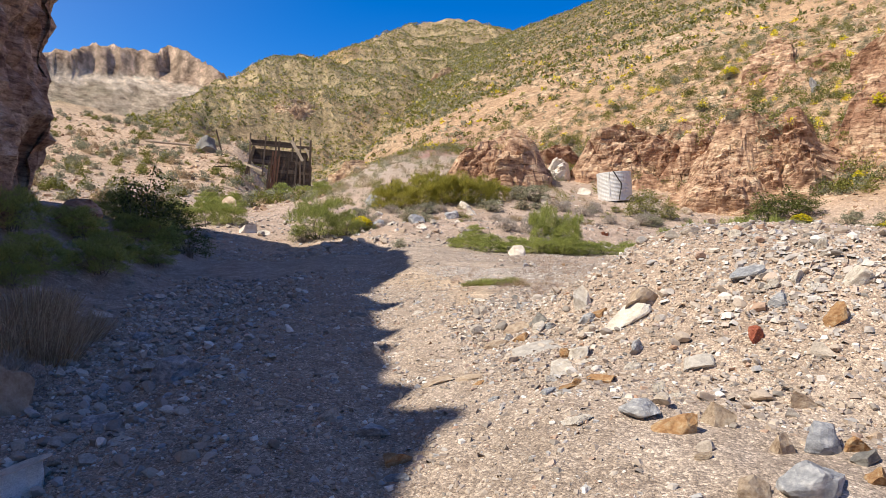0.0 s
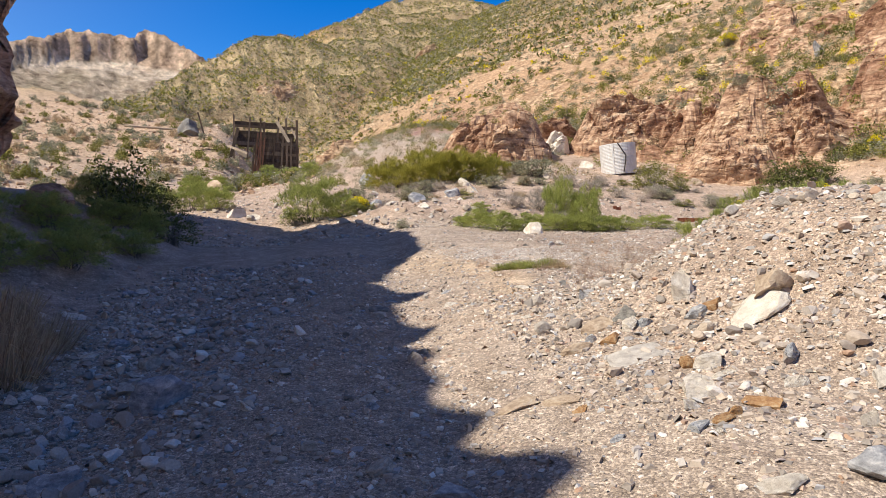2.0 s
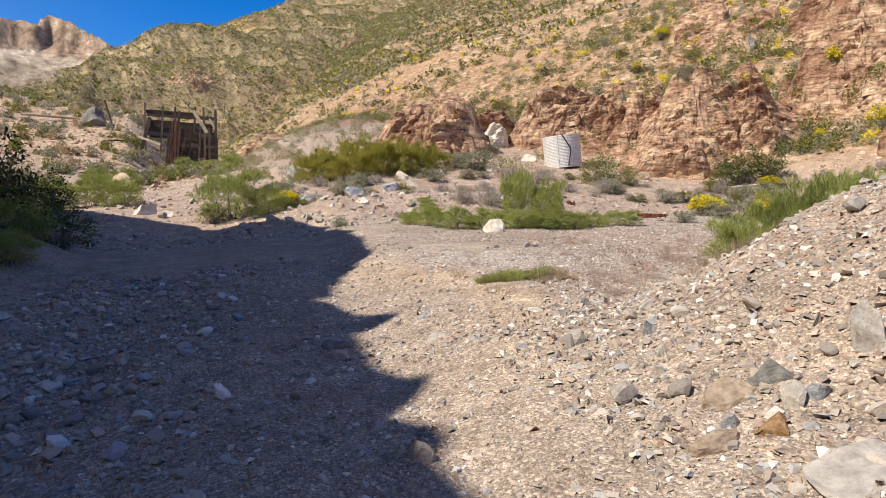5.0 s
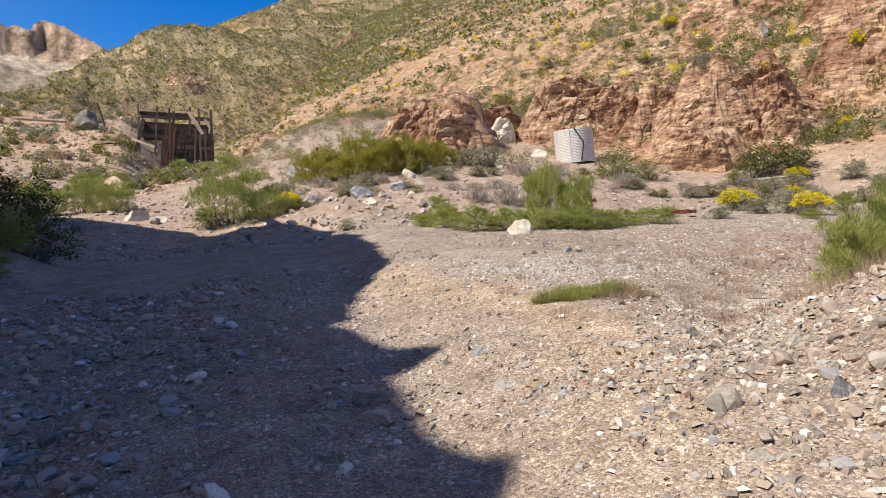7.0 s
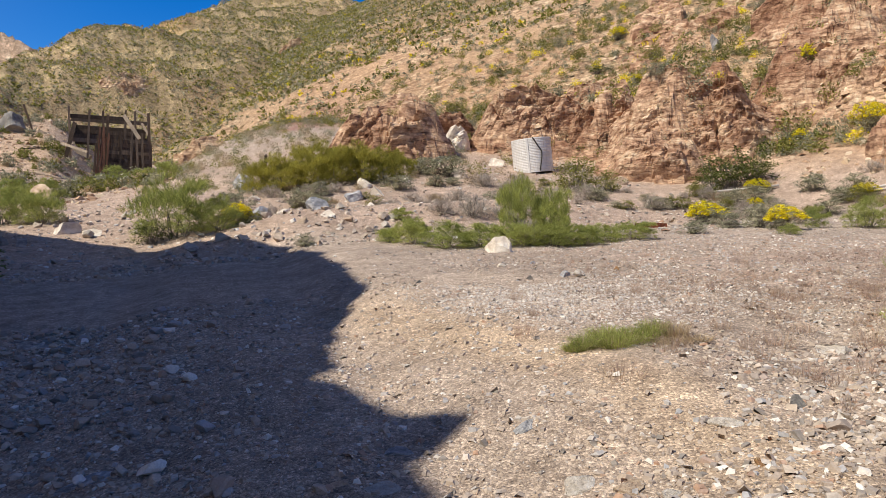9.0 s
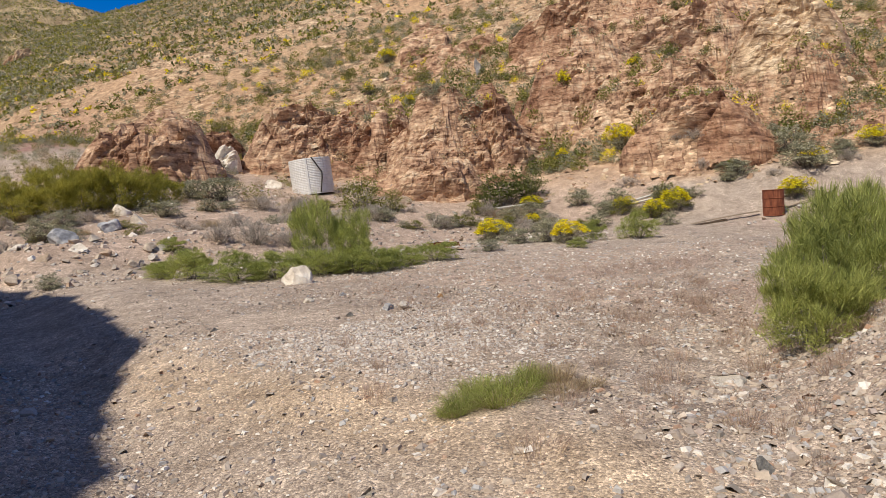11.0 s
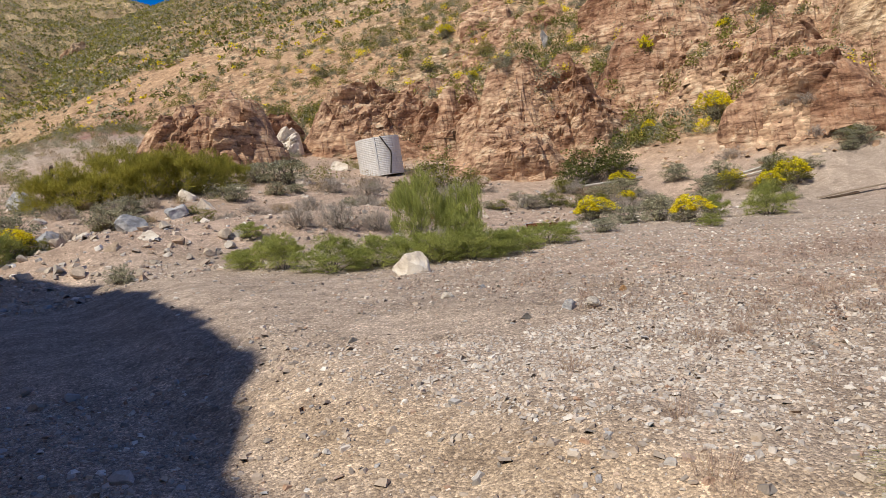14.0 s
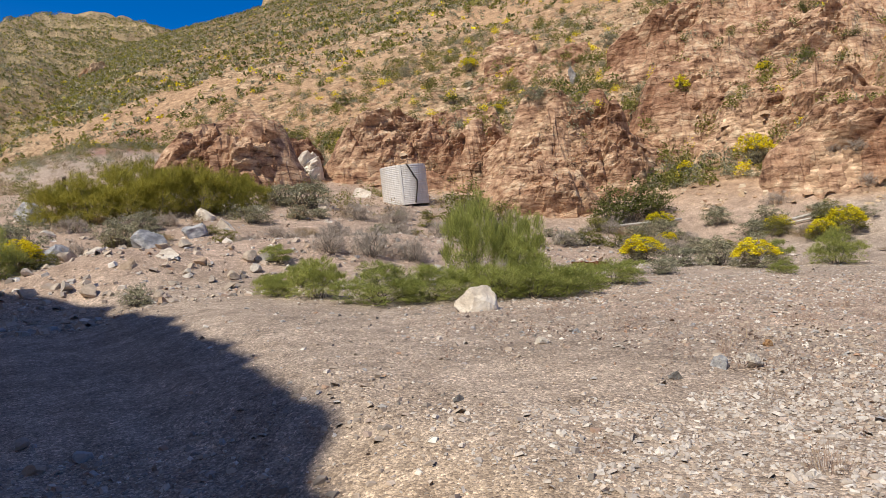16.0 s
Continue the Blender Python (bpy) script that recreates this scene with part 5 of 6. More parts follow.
loose_board("plank", (21.9, 24.3, 0.06), (24.0, 22.9, 0.16), 0.15, 0.035, PALE_WOOD, "bleached plank propped on stones by the drum", 1)
loose_board("plank", (22.1, 24.1, 0.02), (23.0, 23.6, 0.05), 0.16, 0.05, OLD_WOOD, "dark plank lying beside the drum", 2)
loose_board("plank", (24.9, 22.5, 0.05), (26.6, 21.6, 0.12), 0.13, 0.035, PALE_WOOD, "bleached plank beyond the drum", 3)
loose_pipe((22.6, 28.9, 0.12), (24.6, 27.4, 0.2), 0.05, PIPE_METAL, "pale pipe lying along the hill's foot")
loose_pipe((23.4, 28.3, 0.10), (24.9, 26.8, 0.14), 0.04, PIPE_METAL, "thin pale pipe lying along the hill's foot")
loose_pipe((19.4, 33.2, 0.12), (22.4, 31.8, 0.12), 0.05, PIPE_METAL, "pale pipe half hidden in a dark bush")
loose_pipe((-24.6, 82.8, 0.5), (-19.6, 84.3, 0.35), 0.12, PALE_WOOD, "long bleached pole on the dump's edge", "pole")
loose_board("leaning_post", (-16.4, 84.0, 0.0), (-17.2, 84.0, 2.6), 0.18, 0.16, OLD_WOOD, "dark post leaning beside the boulder", 5, "post")
loose_board("beam", (-15.8, 83.5, 0.2), (-11.2, 82.0, 0.9), 0.5, 0.4, PALE_WOOD, "bleached beam beside the ore bin", 6, "beam")
loose_board("post", (1.7, 40.6, -0.2), (1.7, 40.6, 1.3), 0.13, 0.12, OLD_WOOD, "short weathered post behind the boulders", 7, "post")
for k, (a, b) in enumerate([((-13.0, 66.0), (-11.2, 64.5)), ((-14.2, 69.0), (-12.6, 70.4)), ((-11.6, 60.5), (-9.8, 59.8)), ((-15.0, 64.0), (-14.4, 62.2)), ((2.2, 69.0), (4.2, 68.4)), ((-12.2, 72.0), (-10.8, 71.0))]):
    loose_board("plank", (*a, 0.1), (*b, 0.2), 0.25, 0.07, PALE_WOOD if k % 2 == 0 else OLD_WOOD, "old plank strewn on the dump slope", 20 + k)


def scrap_sheet(x, y, w, h, turn, lean, mat, label):
    bm = bmesh.new()
    n = 14
    rows = [[bm.verts.new((w * (i / n - 0.5), 0.03 * math.sin(i * 1.1) + 0.05 * (j / 4) ** 2, h * j / 4)) for i in range(n + 1)] for j in range(5)]
    for j in range(4):
        for i in range(n):
            bm.faces.new((rows[j][i], rows[j][i + 1], rows[j + 1][i + 1], rows[j + 1][i]))
    bmesh.ops.solidify(bm, geom=bm.faces[:], thickness=0.012)
    me = bpy.data.meshes.new("scrap_sheet")
    bm.to_mesh(me)
    bm.free()
    me.materials.append(mat)
    ob = new("scrap_sheet", me)
    ob.matrix_world = pose(x, y, z_at(x, y) - 0.05, lean, 0, turn)
    return tagged(ob, label, "scrap metal")


scrap_sheet(12.6, 27.0, 1.0, 0.24, -25, -15, RUST, "rusty sheet standing among green bushes")
scrap_sheet(10.4, 29.6, 0.8, 0.35, -20, -55, RUST, "rusty sheet lying on the pinkish slope")
scrap_sheet(10.6, 41.0, 2.0, 0.4, -15, -60, RUST, "long rusty sheet on the ground near the tank")


# ---- plants ----
def blades(n, rad, h, wide, flare, seed, droop=0.25, root=0.25, low=0.45):
    """n narrow bent blades out of one root patch: corners and triangles."""
    g = np.random.default_rng(seed)
    a = g.uniform(0, 2 * math.pi, n)
    rr = np.sqrt(g.random(n))
    base = np.stack([np.cos(a) * rr * rad * root, np.sin(a) * rr * rad * root, np.zeros(n) - 0.03 * h], -1)
    a2 = a + g.normal(0, 0.5, n)
    ln = h * g.uniform(low, 1.05, n)
    out = rad * flare * rr * g.uniform(0.5, 1.1, n)
    way = np.stack([np.cos(a2), np.sin(a2), np.zeros(n)], -1)
    up = np.array([0, 0, 1.0])
    mid = base + way * (out * 0.42)[:, None] + up * (ln * 0.62)[:, None]
    tip = base + way * out[:, None] + up * (ln * (1 - droop * rr))[:, None]
    side = np.stack([-np.sin(a2 + g.normal(0, 0.8, n)), np.cos(a2 + g.normal(0, 0.8, n)), np.zeros(n)], -1) * (wide * g.uniform(0.6, 1.4, n))[:, None]
    v = np.stack([base - side, base + side, mid - side * 0.8, mid + side * 0.8, tip], 1)
    f = np.array([(0, 1, 3), (0, 3, 2), (2, 3, 4)])
    return v.reshape(-1, 3), (f[None] + 5 * np.arange(n)[:, None, None]).reshape(-1, 3)


def leaf_cloud(centres, spread, per, size, seed, flat=0.7):
    """Small leaves in clusters round given twig ends."""
    g = np.random.default_rng(seed)
    c = np.repeat(centres, per, axis=0)
    n = len(c)
    p = c + g.normal(0, 1, (n, 3)) * spread * np.array([1, 1, flat])
    d1 = g.normal(0, 1, (n, 3))
    d1 /= np.linalg.norm(d1, axis=1)[:, None]
    d2 = np.cross(d1, g.normal(0, 1, (n, 3)))
    d2 /= np.linalg.norm(d2, axis=1)[:, None]
    s = (size * g.uniform(0.6, 1.4, n))[:, None]
    v = np.stack([p - d1 * s, p + d2 * s * 0.45, p + d1 * s, p - d2 * s * 0.45], 1)
    return v.reshape(-1, 3), np.arange(4 * n).reshape(-1, 4)


def dome_points(n, rad, h, seed, inner=0.45):
    g = np.random.default_rng(seed)
    a, u = g.uniform(0, 2 * math.pi, n), g.random(n)
    el = np.arcsin(u ** 0.8)
    r = inner + (1 - inner) * np.sqrt(g.random(n))
    r = r * (0.86 + 0.22 * np.sin(3 * a + seed) * np.cos(el) + 0.14 * np.sin(5 * a + 2 * seed))
    return np.stack([np.cos(a) * np.cos(el) * r * rad, np.sin(a) * np.cos(el) * r * rad, 0.06 * h + np.sin(el) * r * h * 0.94], -1)


def twigs(ends, seed, thick=0.012, root=0.06):
    """Bent tapering three-sided stems from the root to each end."""
    g = np.random.default_rng(seed)
    n = len(ends)
    base = np.stack([g.normal(0, root, n), g.normal(0, root, n), np.full(n, -0.05)], -1)
    mid = base * 0.6 + ends * 0.4 + g.normal(0, 0.05, (n, 3)) + np.array([0, 0, 0.08])
    rows = []
    for p, w in ((base, 1.0), (mid, 0.7), (ends, 0.25)):
        for k in range(3):
            a = k * 2.094
            rows.append(p + np.array([math.cos(a), math.sin(a), 0]) * thick * w)
    v = np.stack(rows, 1)
    f = []
    for lvl in (0, 3):
        for k in range(3):
            m = (k + 1) % 3
            f += [(lvl + k, lvl + m, lvl + 3 + m), (lvl + k, lvl + 3 + m, lvl + 3 + k)]
    return v.reshape(-1, 3), (np.array(f)[None] + 9 * np.arange(n)[:, None, None]).reshape(-1, 3)


def plant(name, label, category, parts, group=""):
    root = new(name)
    root.empty_display_size = 0.1
    for pname, (v, f), mat in parts:
        ob = new(pname, quick_mesh(pname, v, f, mat, False))
        ob.parent = root
    return tagged(root, label, category, group)


def twig_tufts(ends, per, length, wide, seed):
    """Fans of thin straight twigs round each end, pointing up and out."""
    g = np.random.default_rng(seed)
    c = np.repeat(ends, per, axis=0)
    n = len(c)
    out = c * np.array([1.2, 1.2, 0.5])
    out = out / (np.linalg.norm(out, axis=1)[:, None] + 1e-6)
    d = out * 0.6 + np.array([0, 0, 0.75]) + g.normal(0, 0.42, (n, 3))
    d = d / np.linalg.norm(d, axis=1)[:, None]
    ln = (length * g.uniform(0.5, 1.25, n))[:, None]
    side = np.cross(d, g.normal(0, 1, (n, 3)))
    side = side / np.linalg.norm(side, axis=1)[:, None] * wide * g.uniform(0.6, 1.4, n)[:, None]
    p = c - d * ln * 0.55 + g.normal(0, 0.015, (n, 3))
    q = p + d * ln
    v = np.stack([p - side * 0.6, p + side * 0.6, q], 1)
    return v.reshape(-1, 3), np.arange(3 * n).reshape(-1, 3)


def unit_size(v):
    """Scales corners so that the plant is 1 m across and 1 m high."""
    wide = np.percentile(np.hypot(v[:, 0], v[:, 1]), 98)
    return v * np.array([0.5 / wide, 0.5 / wide, 1.0 / np.percentile(v[:, 2], 99.3)])


def broom_bush(seed, mat=None, label="green broom-like bush with dense fine twigs", n=8600, lobes=15):
    """Unit plant, 1 m across and 1 m high: rounded lobes of fine twigs on bent stems."""
    g = np.random.default_rng(seed * 13)
    vs, tops = [], []
    for k in range(lobes):
        a, r = k * 2.4 + g.uniform(-0.35, 0.35), 0.37 * math.sqrt((k + 0.2) / lobes)
        size = g.uniform(0.11, 0.21)
        top = g.uniform(0.40, 0.78) * (1.15 - 1.5 * r)
        c = np.array([math.cos(a) * r, math.sin(a) * r, top])
        tops.append(c)
        pts = dome_points(34, size, size * 1.5, seed * 31 + k, 0.72)
        skirt = dome_points(16, size * 0.9, top * 0.9, seed * 37 + k, 0.5) - np.array([0, 0, 0.85 * top])
        v, _ = twig_tufts(np.concatenate([pts, skirt]), n // lobes // 50, 0.11, 0.0044, seed * 41 + k)
        vs.append(v + c)
    v = unit_size(np.concatenate(vs))
    return plant("broom_bush", label, "bush", [("stem", twigs(np.array(tops), seed, 0.009), TWIG), ("foliage", (v, np.arange(len(v)).reshape(-1, 3)), mat or LEAF_GREEN)])


def leafy_bush(seed, mat, label, name="creosote_bush", per=36, size=0.022, flowers=0, flower_mat=None, clusters=64):
    ends = dome_points(clusters, 0.47, 0.94, seed, 0.5)
    parts = [("stem", twigs(ends, seed, 0.009), TWIG), ("foliage", leaf_cloud(ends, 0.055, per, size, seed + 1), mat)]
    if flowers:
        tops = dome_points(flowers, 0.5, 1.0, seed + 5, 0.93)
        tops = tops[tops[:, 2] > 0.42]
        parts.append(("blossom", leaf_cloud(tops, 0.024, 9, 0.024, seed + 2), flower_mat or PETAL))
    return plant(name, label, "bush", parts)


def dead_bush(seed, label="leafless grey shrub of fine dry twigs"):
    ends = dome_points(40, 0.46, 0.85, seed, 0.5)
    v, f = twig_tufts(dome_points(150, 0.46, 0.85, seed + 1, 0.55), 13, 0.24, 0.0036, seed)
    return plant("dry_shrub", label, "shrub", [("stem", twigs(ends, seed, 0.008), TWIG), ("crown", (v, f), DEAD)])


def grass_clump(seed, mat, label, name="grass_clump", n=800, wide=0.0034):
    v, f = blades(n, 0.5, 1.0, wide, 1.25, seed, 0.6, 0.6, 0.3)
    v2, f2 = blades(n // 6, 0.5, 0.8, wide, 1.0, seed + 3, 0.5, 0.6)
    return plant(name, label, "grass", [("blade_tuft", (v, f), mat), ("dry_tuft", (v2, f2), LEAF_DRY)])


class Kind:
    """A plant built once for each seed and then copied to its places."""

    def __init__(self, makers):
        self.makers, self.made, self.rng = makers, [None] * len(makers), random.Random(len(makers) * 7 + 1)

    def put(self, x, y, w, h, label="", group="", sink=0.03):
        k = self.rng.randrange(len(self.makers))
        m = Matrix.LocRotScale((x, y, z_at(x, y) - sink * h), Euler((self.rng.uniform(-0.06, 0.06), self.rng.uniform(-0.06, 0.06), self.rng.uniform(0, 6.28))), (w, w * self.rng.uniform(0.85, 1.1), h))
        if self.made[k] is None:
            self.made[k] = self.makers[k]()
            ob = self.made[k]
            ob.matrix_world = m
        else:
            ob = copy_thing(self.made[k], Matrix.Identity(4))
            ob.matrix_basis = m
        tagged(ob, label, "", group)
        return ob


BROOM = Kind([lambda: broom_bush(1), lambda: broom_bush(2), lambda: broom_bush(3)])
BROOM_OLIVE = Kind([lambda: broom_bush(4, LEAF_YELLOW, "olive-green bush with upright twigs"), lambda: broom_bush(5, LEAF_YELLOW, "olive-green bush with upright twigs")])
CREOSOTE = Kind([lambda: leafy_bush(11, LEAF_OLIVE, "olive-green leafy desert bush"), lambda: leafy_bush(12, LEAF_OLIVE, "olive-green leafy desert bush")])
CREOSOTE_DARK = Kind([lambda: leafy_bush(13, LEAF_DARK, "dark green open-branched creosote bush", clusters=54), lambda: leafy_bush(14, LEAF_DARK, "dark green open-branched creosote bush", clusters=54)])
BRITTLE = Kind([lambda: leafy_bush(21, LEAF_GREY, "rounded grey-green bush covered in yellow flowers", "flowering_bush", 44, 0.022, 620), lambda: leafy_bush(22, LEAF_OLIVE, "rounded green bush dotted with yellow flowers", "flowering_bush", 44, 0.022, 420)])
SAGE = Kind([lambda: leafy_bush(31, LEAF_GREY, "low rounded grey-green desert shrub", "grey_shrub", 40, 0.024), lambda: leafy_bush(32, LEAF_GREY, "low rounded grey-green desert shrub", "grey_shrub", 40, 0.024)])
DEADS = Kind([lambda: dead_bush(41), lambda: dead_bush(42)])
GRASS = Kind([lambda: grass_clump(51, LEAF_GREEN, "low tuft of fresh green grass")])
DRYGRASS = Kind([lambda: grass_clump(61, LEAF_DRY, "tuft of dry straw-coloured grass", "dry_grass_clump", 420), lambda: grass_clump(63, LEAF_DRY, "tuft of dry straw-coloured grass", "dry_grass_clump", 300)])
WEED = Kind([lambda: grass_clump(62, LEAF_PINK, "thin dry reddish weed", "dry_weed_clump", 90, 0.0026), lambda: grass_clump(64, LEAF_PINK, "thin dry reddish weed", "dry_weed_clump", 130, 0.0026)])

# pad edge, round the cream boulder
for x, y, w, h in [(4.4, 23.2, 1.5, 0.8), (5.2, 23.0, 1.5, 0.75), (6.7, 22.4, 1.4, 0.75), (7.5, 22.6, 1.3, 0.65), (9.4, 23.2, 1.3, 0.62), (3.9, 24.4, 0.95, 0.85), (3.5, 25.2, 0.8, 0.5), (4.6, 26.6, 1.0, 0.55), (3.8, 26.2, 0.7, 0.4), (4.76, 28.6, 0.8, 0.5), (8.3, 23.0, 1.2, 0.6), (5.9, 22.5, 1.2, 0.7)]:
    BROOM.put(x, y, w, 0.78 * h, "", "green bushes along the pad's edge")
BROOM.put(6.35, 23.4, 1.3, 1.65, "tall green broom bush with bleached dead twigs")
BROOM.put(7.2, 23.3, 1.15, 1.4, "tall green broom bush with bleached dead twigs")
BROOM.put(6.8, 22.9, 1.2, 1.0, "green broom bush beside a taller one")
DEADS.put(6.2, 22.7, 0.8, 0.8, "bleached dead twigs inside a green bush")
for x, y, w, h in [(5.1, 12.3, 0.95, 0.75), (5.7, 12.5, 1.15, 1.05), (6.5, 12.7, 1.3, 1.3), (7.4, 12.9, 1.4, 1.5), (8.3, 13.1, 1.4, 1.5)]:
    BROOM.put(x, y, w, h, "bright green bush at the mound's back foot", "green bushes behind the mound")
for x, y, w, h in [(17.3, 23.2, 1.4, 0.95), (16.5, 24.3, 0.9, 0.7), (13.6, 22.4, 0.7, 0.3)]:
    BROOM.put(x, y, w, h, "", "green bushes along the pad's edge")
for x, y, w, h in [(2.25, 13.35, 0.40, 0.17), (2.45, 13.2, 0.46, 0.18), (2.65, 13.3, 0.45, 0.20), (2.85, 13.35, 0.4, 0.22), (2.55, 13.5, 0.42, 0.22), (2.12, 13.3, 0.3, 0.12), (3.02, 13.45, 0.3, 0.24)]:
    GRASS.put(x, y, w, h, "low fresh green grass on the open pad", "green grass patch on the pad")
for x, y, w, h in [(2.95, 13.05, 0.4, 0.10), (3.12, 13.3, 0.36, 0.24), (3.16, 13.0, 0.34, 0.12)]:
    DRYGRASS.put(x, y, w, h, "brown dry grass beside the green patch", "dry grass beside the green patch")
for x, y, w, h in [(15.0, 35.7, 2.4, 1.85), (16.2, 35.2, 1.5, 1.2)]:
    CREOSOTE.put(x, y, w, h, "olive-green bush below the metal tank")
for x, y, w, h in [(21.0, 33.4, 3.0, 2.2), (22.2, 33.0, 2.4, 1.9), (20.2, 33.6, 1.8, 1.4)]:
    CREOSOTE_DARK.put(x, y, w, h, "large dark green bush at the crag's foot")
for x, y, w, h in [(2.2, 38.0, 2.3, 1.6), (3.2, 38.4, 2.4, 1.8), (4.6, 38.6, 2.3, 1.7), (5.6, 38.3, 2.5, 1.9), (6.6, 38.8, 2.1, 1.6), (4.0, 39.6, 2.2, 1.8), (1.4, 38.6, 1.9, 1.4), (7.6, 39.6, 1.8, 1.3)]:
    BROOM_OLIVE.put(x, y, w, h, "", "olive bushes behind the berm")
for x, y, w, h in [(9.9, 39.6, 2.2, 1.3), (9.0, 40.0, 1.6, 1.1), (23.2, 28.7, 1.7, 1.05), (28.5, 23.2, 2.6, 1.5), (29.5, 24.4, 2.2, 1.3)]:
    SAGE.put(x, y, w, h, "", "grey-green bushes below the hillside")
for x, y, w, h in [(7.2, 28.8, 1.6, 0.95), (6.2, 29.0, 1.4, 0.8), (8.2, 28.6, 1.2, 0.8), (11.6, 35.6, 1.5, 0.8), (18.6, 29.2, 1.6, 0.75), (1.6, 36.6, 1.3, 0.7), (12.6, 36.8, 1.3, 0.7), (9.4, 31.5, 1.2, 0.6), (10.4, 33.2, 1.6, 0.7), (8.4, 33.6, 1.5, 0.7), (12.4, 33.8, 1.4, 0.7), (6.6, 32.4, 1.3, 0.6), (4.2, 36.6, 1.4, 0.6), (10.8, 36.8, 1.8, 0.8), (14.0, 33.6, 1.5, 0.7)]:
    DEADS.put(x, y, w, h, "", "leafless grey shrubs on the berm")
for x, y, w, h in [(2.4, 33.8, 1.5, 1.0), (3.4, 36.0, 1.2, 0.7), (6.8, 36.4, 1.5, 0.8), (0.2, 34.2, 1.6, 1.0), (8.6, 37.0, 1.2, 0.6), (15.3, 25.2, 1.4, 0.95), (14.4, 25.6, 1.1, 0.7), (1.55, 26.2, 0.75, 0.42), (17.4, 29.8, 1.5, 0.7), (19.4, 28.6, 1.4, 0.7), (20.6, 27.6, 1.3, 0.7), (24.4, 27.4, 1.4, 0.8), (12.2, 24.4, 0.9, 0.45), (21.8, 25.2, 1.0, 0.6)]:
    SAGE.put(x, y, w, h, "", "grey-green shrubs of the flat")
for x, y, w, h in [(15.1, 27.5, 1.5, 0.85), (14.9, 23.9, 1.35, 0.75), (23.6, 26.1, 1.7, 1.0), (22.6, 26.4, 1.3, 0.8), (26.2, 22.6, 1.6, 0.85), (0.1, 31.4, 1.2, 0.75), (29.0, 36.8, 1.5, 1.2), (27.8, 32.0, 2.0, 1.4), (33.2, 31.2, 1.2, 0.9), (31.8, 34.0, 1.3, 0.9), (26.4, 34.6, 0.9, 0.6)]:
    BRITTLE.put(x, y, w, h, "", "yellow-flowered bushes")
rng = random.Random(17)
for k in range(64):
    x = rng.uniform(14, 31)
    y = 33.5 - 0.62 * (x - 14) + rng.uniform(-2.0, 3.6)
    w = rng.uniform(0.6, 1.5)
    (SAGE, DEADS, SAGE, CREOSOTE, DEADS, BRITTLE if k % 12 == 5 else DRYGRASS)[k % 6].put(x, y, w, w * rng.uniform(0.45, 0.65), "", "shrubs along the hill's foot")
for k in range(46):
    x, y, w = rng.uniform(-1, 15), rng.uniform(31.5, 39), rng.uniform(0.5, 1.2)
    (DEADS, SAGE, DRYGRASS, DEADS, CREOSOTE)[k % 5].put(x, y, w, w * rng.uniform(0.4, 0.6), "", "low shrubs behind the berm")
# bushes rooted in the hillside
for k, (x, y, w, h) in enumerate([(21.6, 50.0, 1.2, 1.2), (21.8, 39.6, 1.9, 1.0), (17.1, 52.1, 1.1, 1.0), (19.4, 64.6, 2.5, 1.5), (24.7, 56.4, 1.2, 0.8), (24.4, 66.6, 1.8, 1.3), (30.7, 52.5, 1.9, 1.3), (38.8, 50.7, 1.8, 1.6), (28.0, 37.6, 1.1, 0.9), (35.6, 38.2, 1.5, 0.9)]):
    (CREOSOTE, SAGE, CREOSOTE_DARK)[k % 3].put(x, y, w, h, "", "bushes rooted in the hillside")
for k, (x, y, w, h) in enumerate([(33.0, 32.5, 1.0, 1.2), (43.2, 40.4, 2.0, 1.1), (36.3, 40.1, 1.1, 0.9), (38.5, 33.0, 1.4, 0.9), (32.3, 59.9, 1.8, 1.2), (30.7, 67.2, 1.5, 1.3), (28.0, 56.1, 2.0, 0.9), (27.9, 50.5, 1.1, 0.7), (29.1, 39.3, 0.8, 0.9), (38.3, 35.7, 1.2, 1.0)]):
    (CREOSOTE_DARK, BRITTLE, SAGE)[k % 3].put(x, y, w, h, "", "bushes rooted in the hillside")
# far end of the wash and round the timber bin
BROOM.put(-1.75, 31.0, 2.5, 1.9, "silvery green bush at the shade's far edge")
BROOM.put(-0.5, 30.6, 1.7, 1.15, "silvery green bush at the shade's far edge")
CREOSOTE_DARK.put(-2.4, 30.8, 1.3, 1.0, "dark shaded bush at the wash's far end")
for x, y, w, h in [(-6.6, 60.0, 3.0, 1.35), (-4.6, 59.0, 2.4, 1.2), (-8.2, 46.5, 2.0, 1.2), (-10.0, 48.0, 2.2, 1.2), (-6.4, 36.2, 1.9, 1.2), (-7.6, 37.0, 2.2, 1.4), (-9.0, 36.0, 2.0, 1.3), (-3.0, 52.0, 2.0, 1.2)]:
    BROOM.put(x, y, w, h, "", "green bushes beyond the wash")
CREOSOTE_DARK.put(-6.6, 22.6, 2.8, 2.5, "dark open creosote bush rising from the shade")
CREOSOTE_DARK.put(-5.6, 24.0, 2.0, 1.5, "dark open creosote bush rising from the shade")
CREOSOTE_DARK.put(-10.0, 33.5, 3.4, 2.5, "dark open creosote bush beside the cliff")
CREOSOTE_DARK.put(-8.4, 32.6, 2.8, 2.0, "dark open creosote bush beside the cliff")
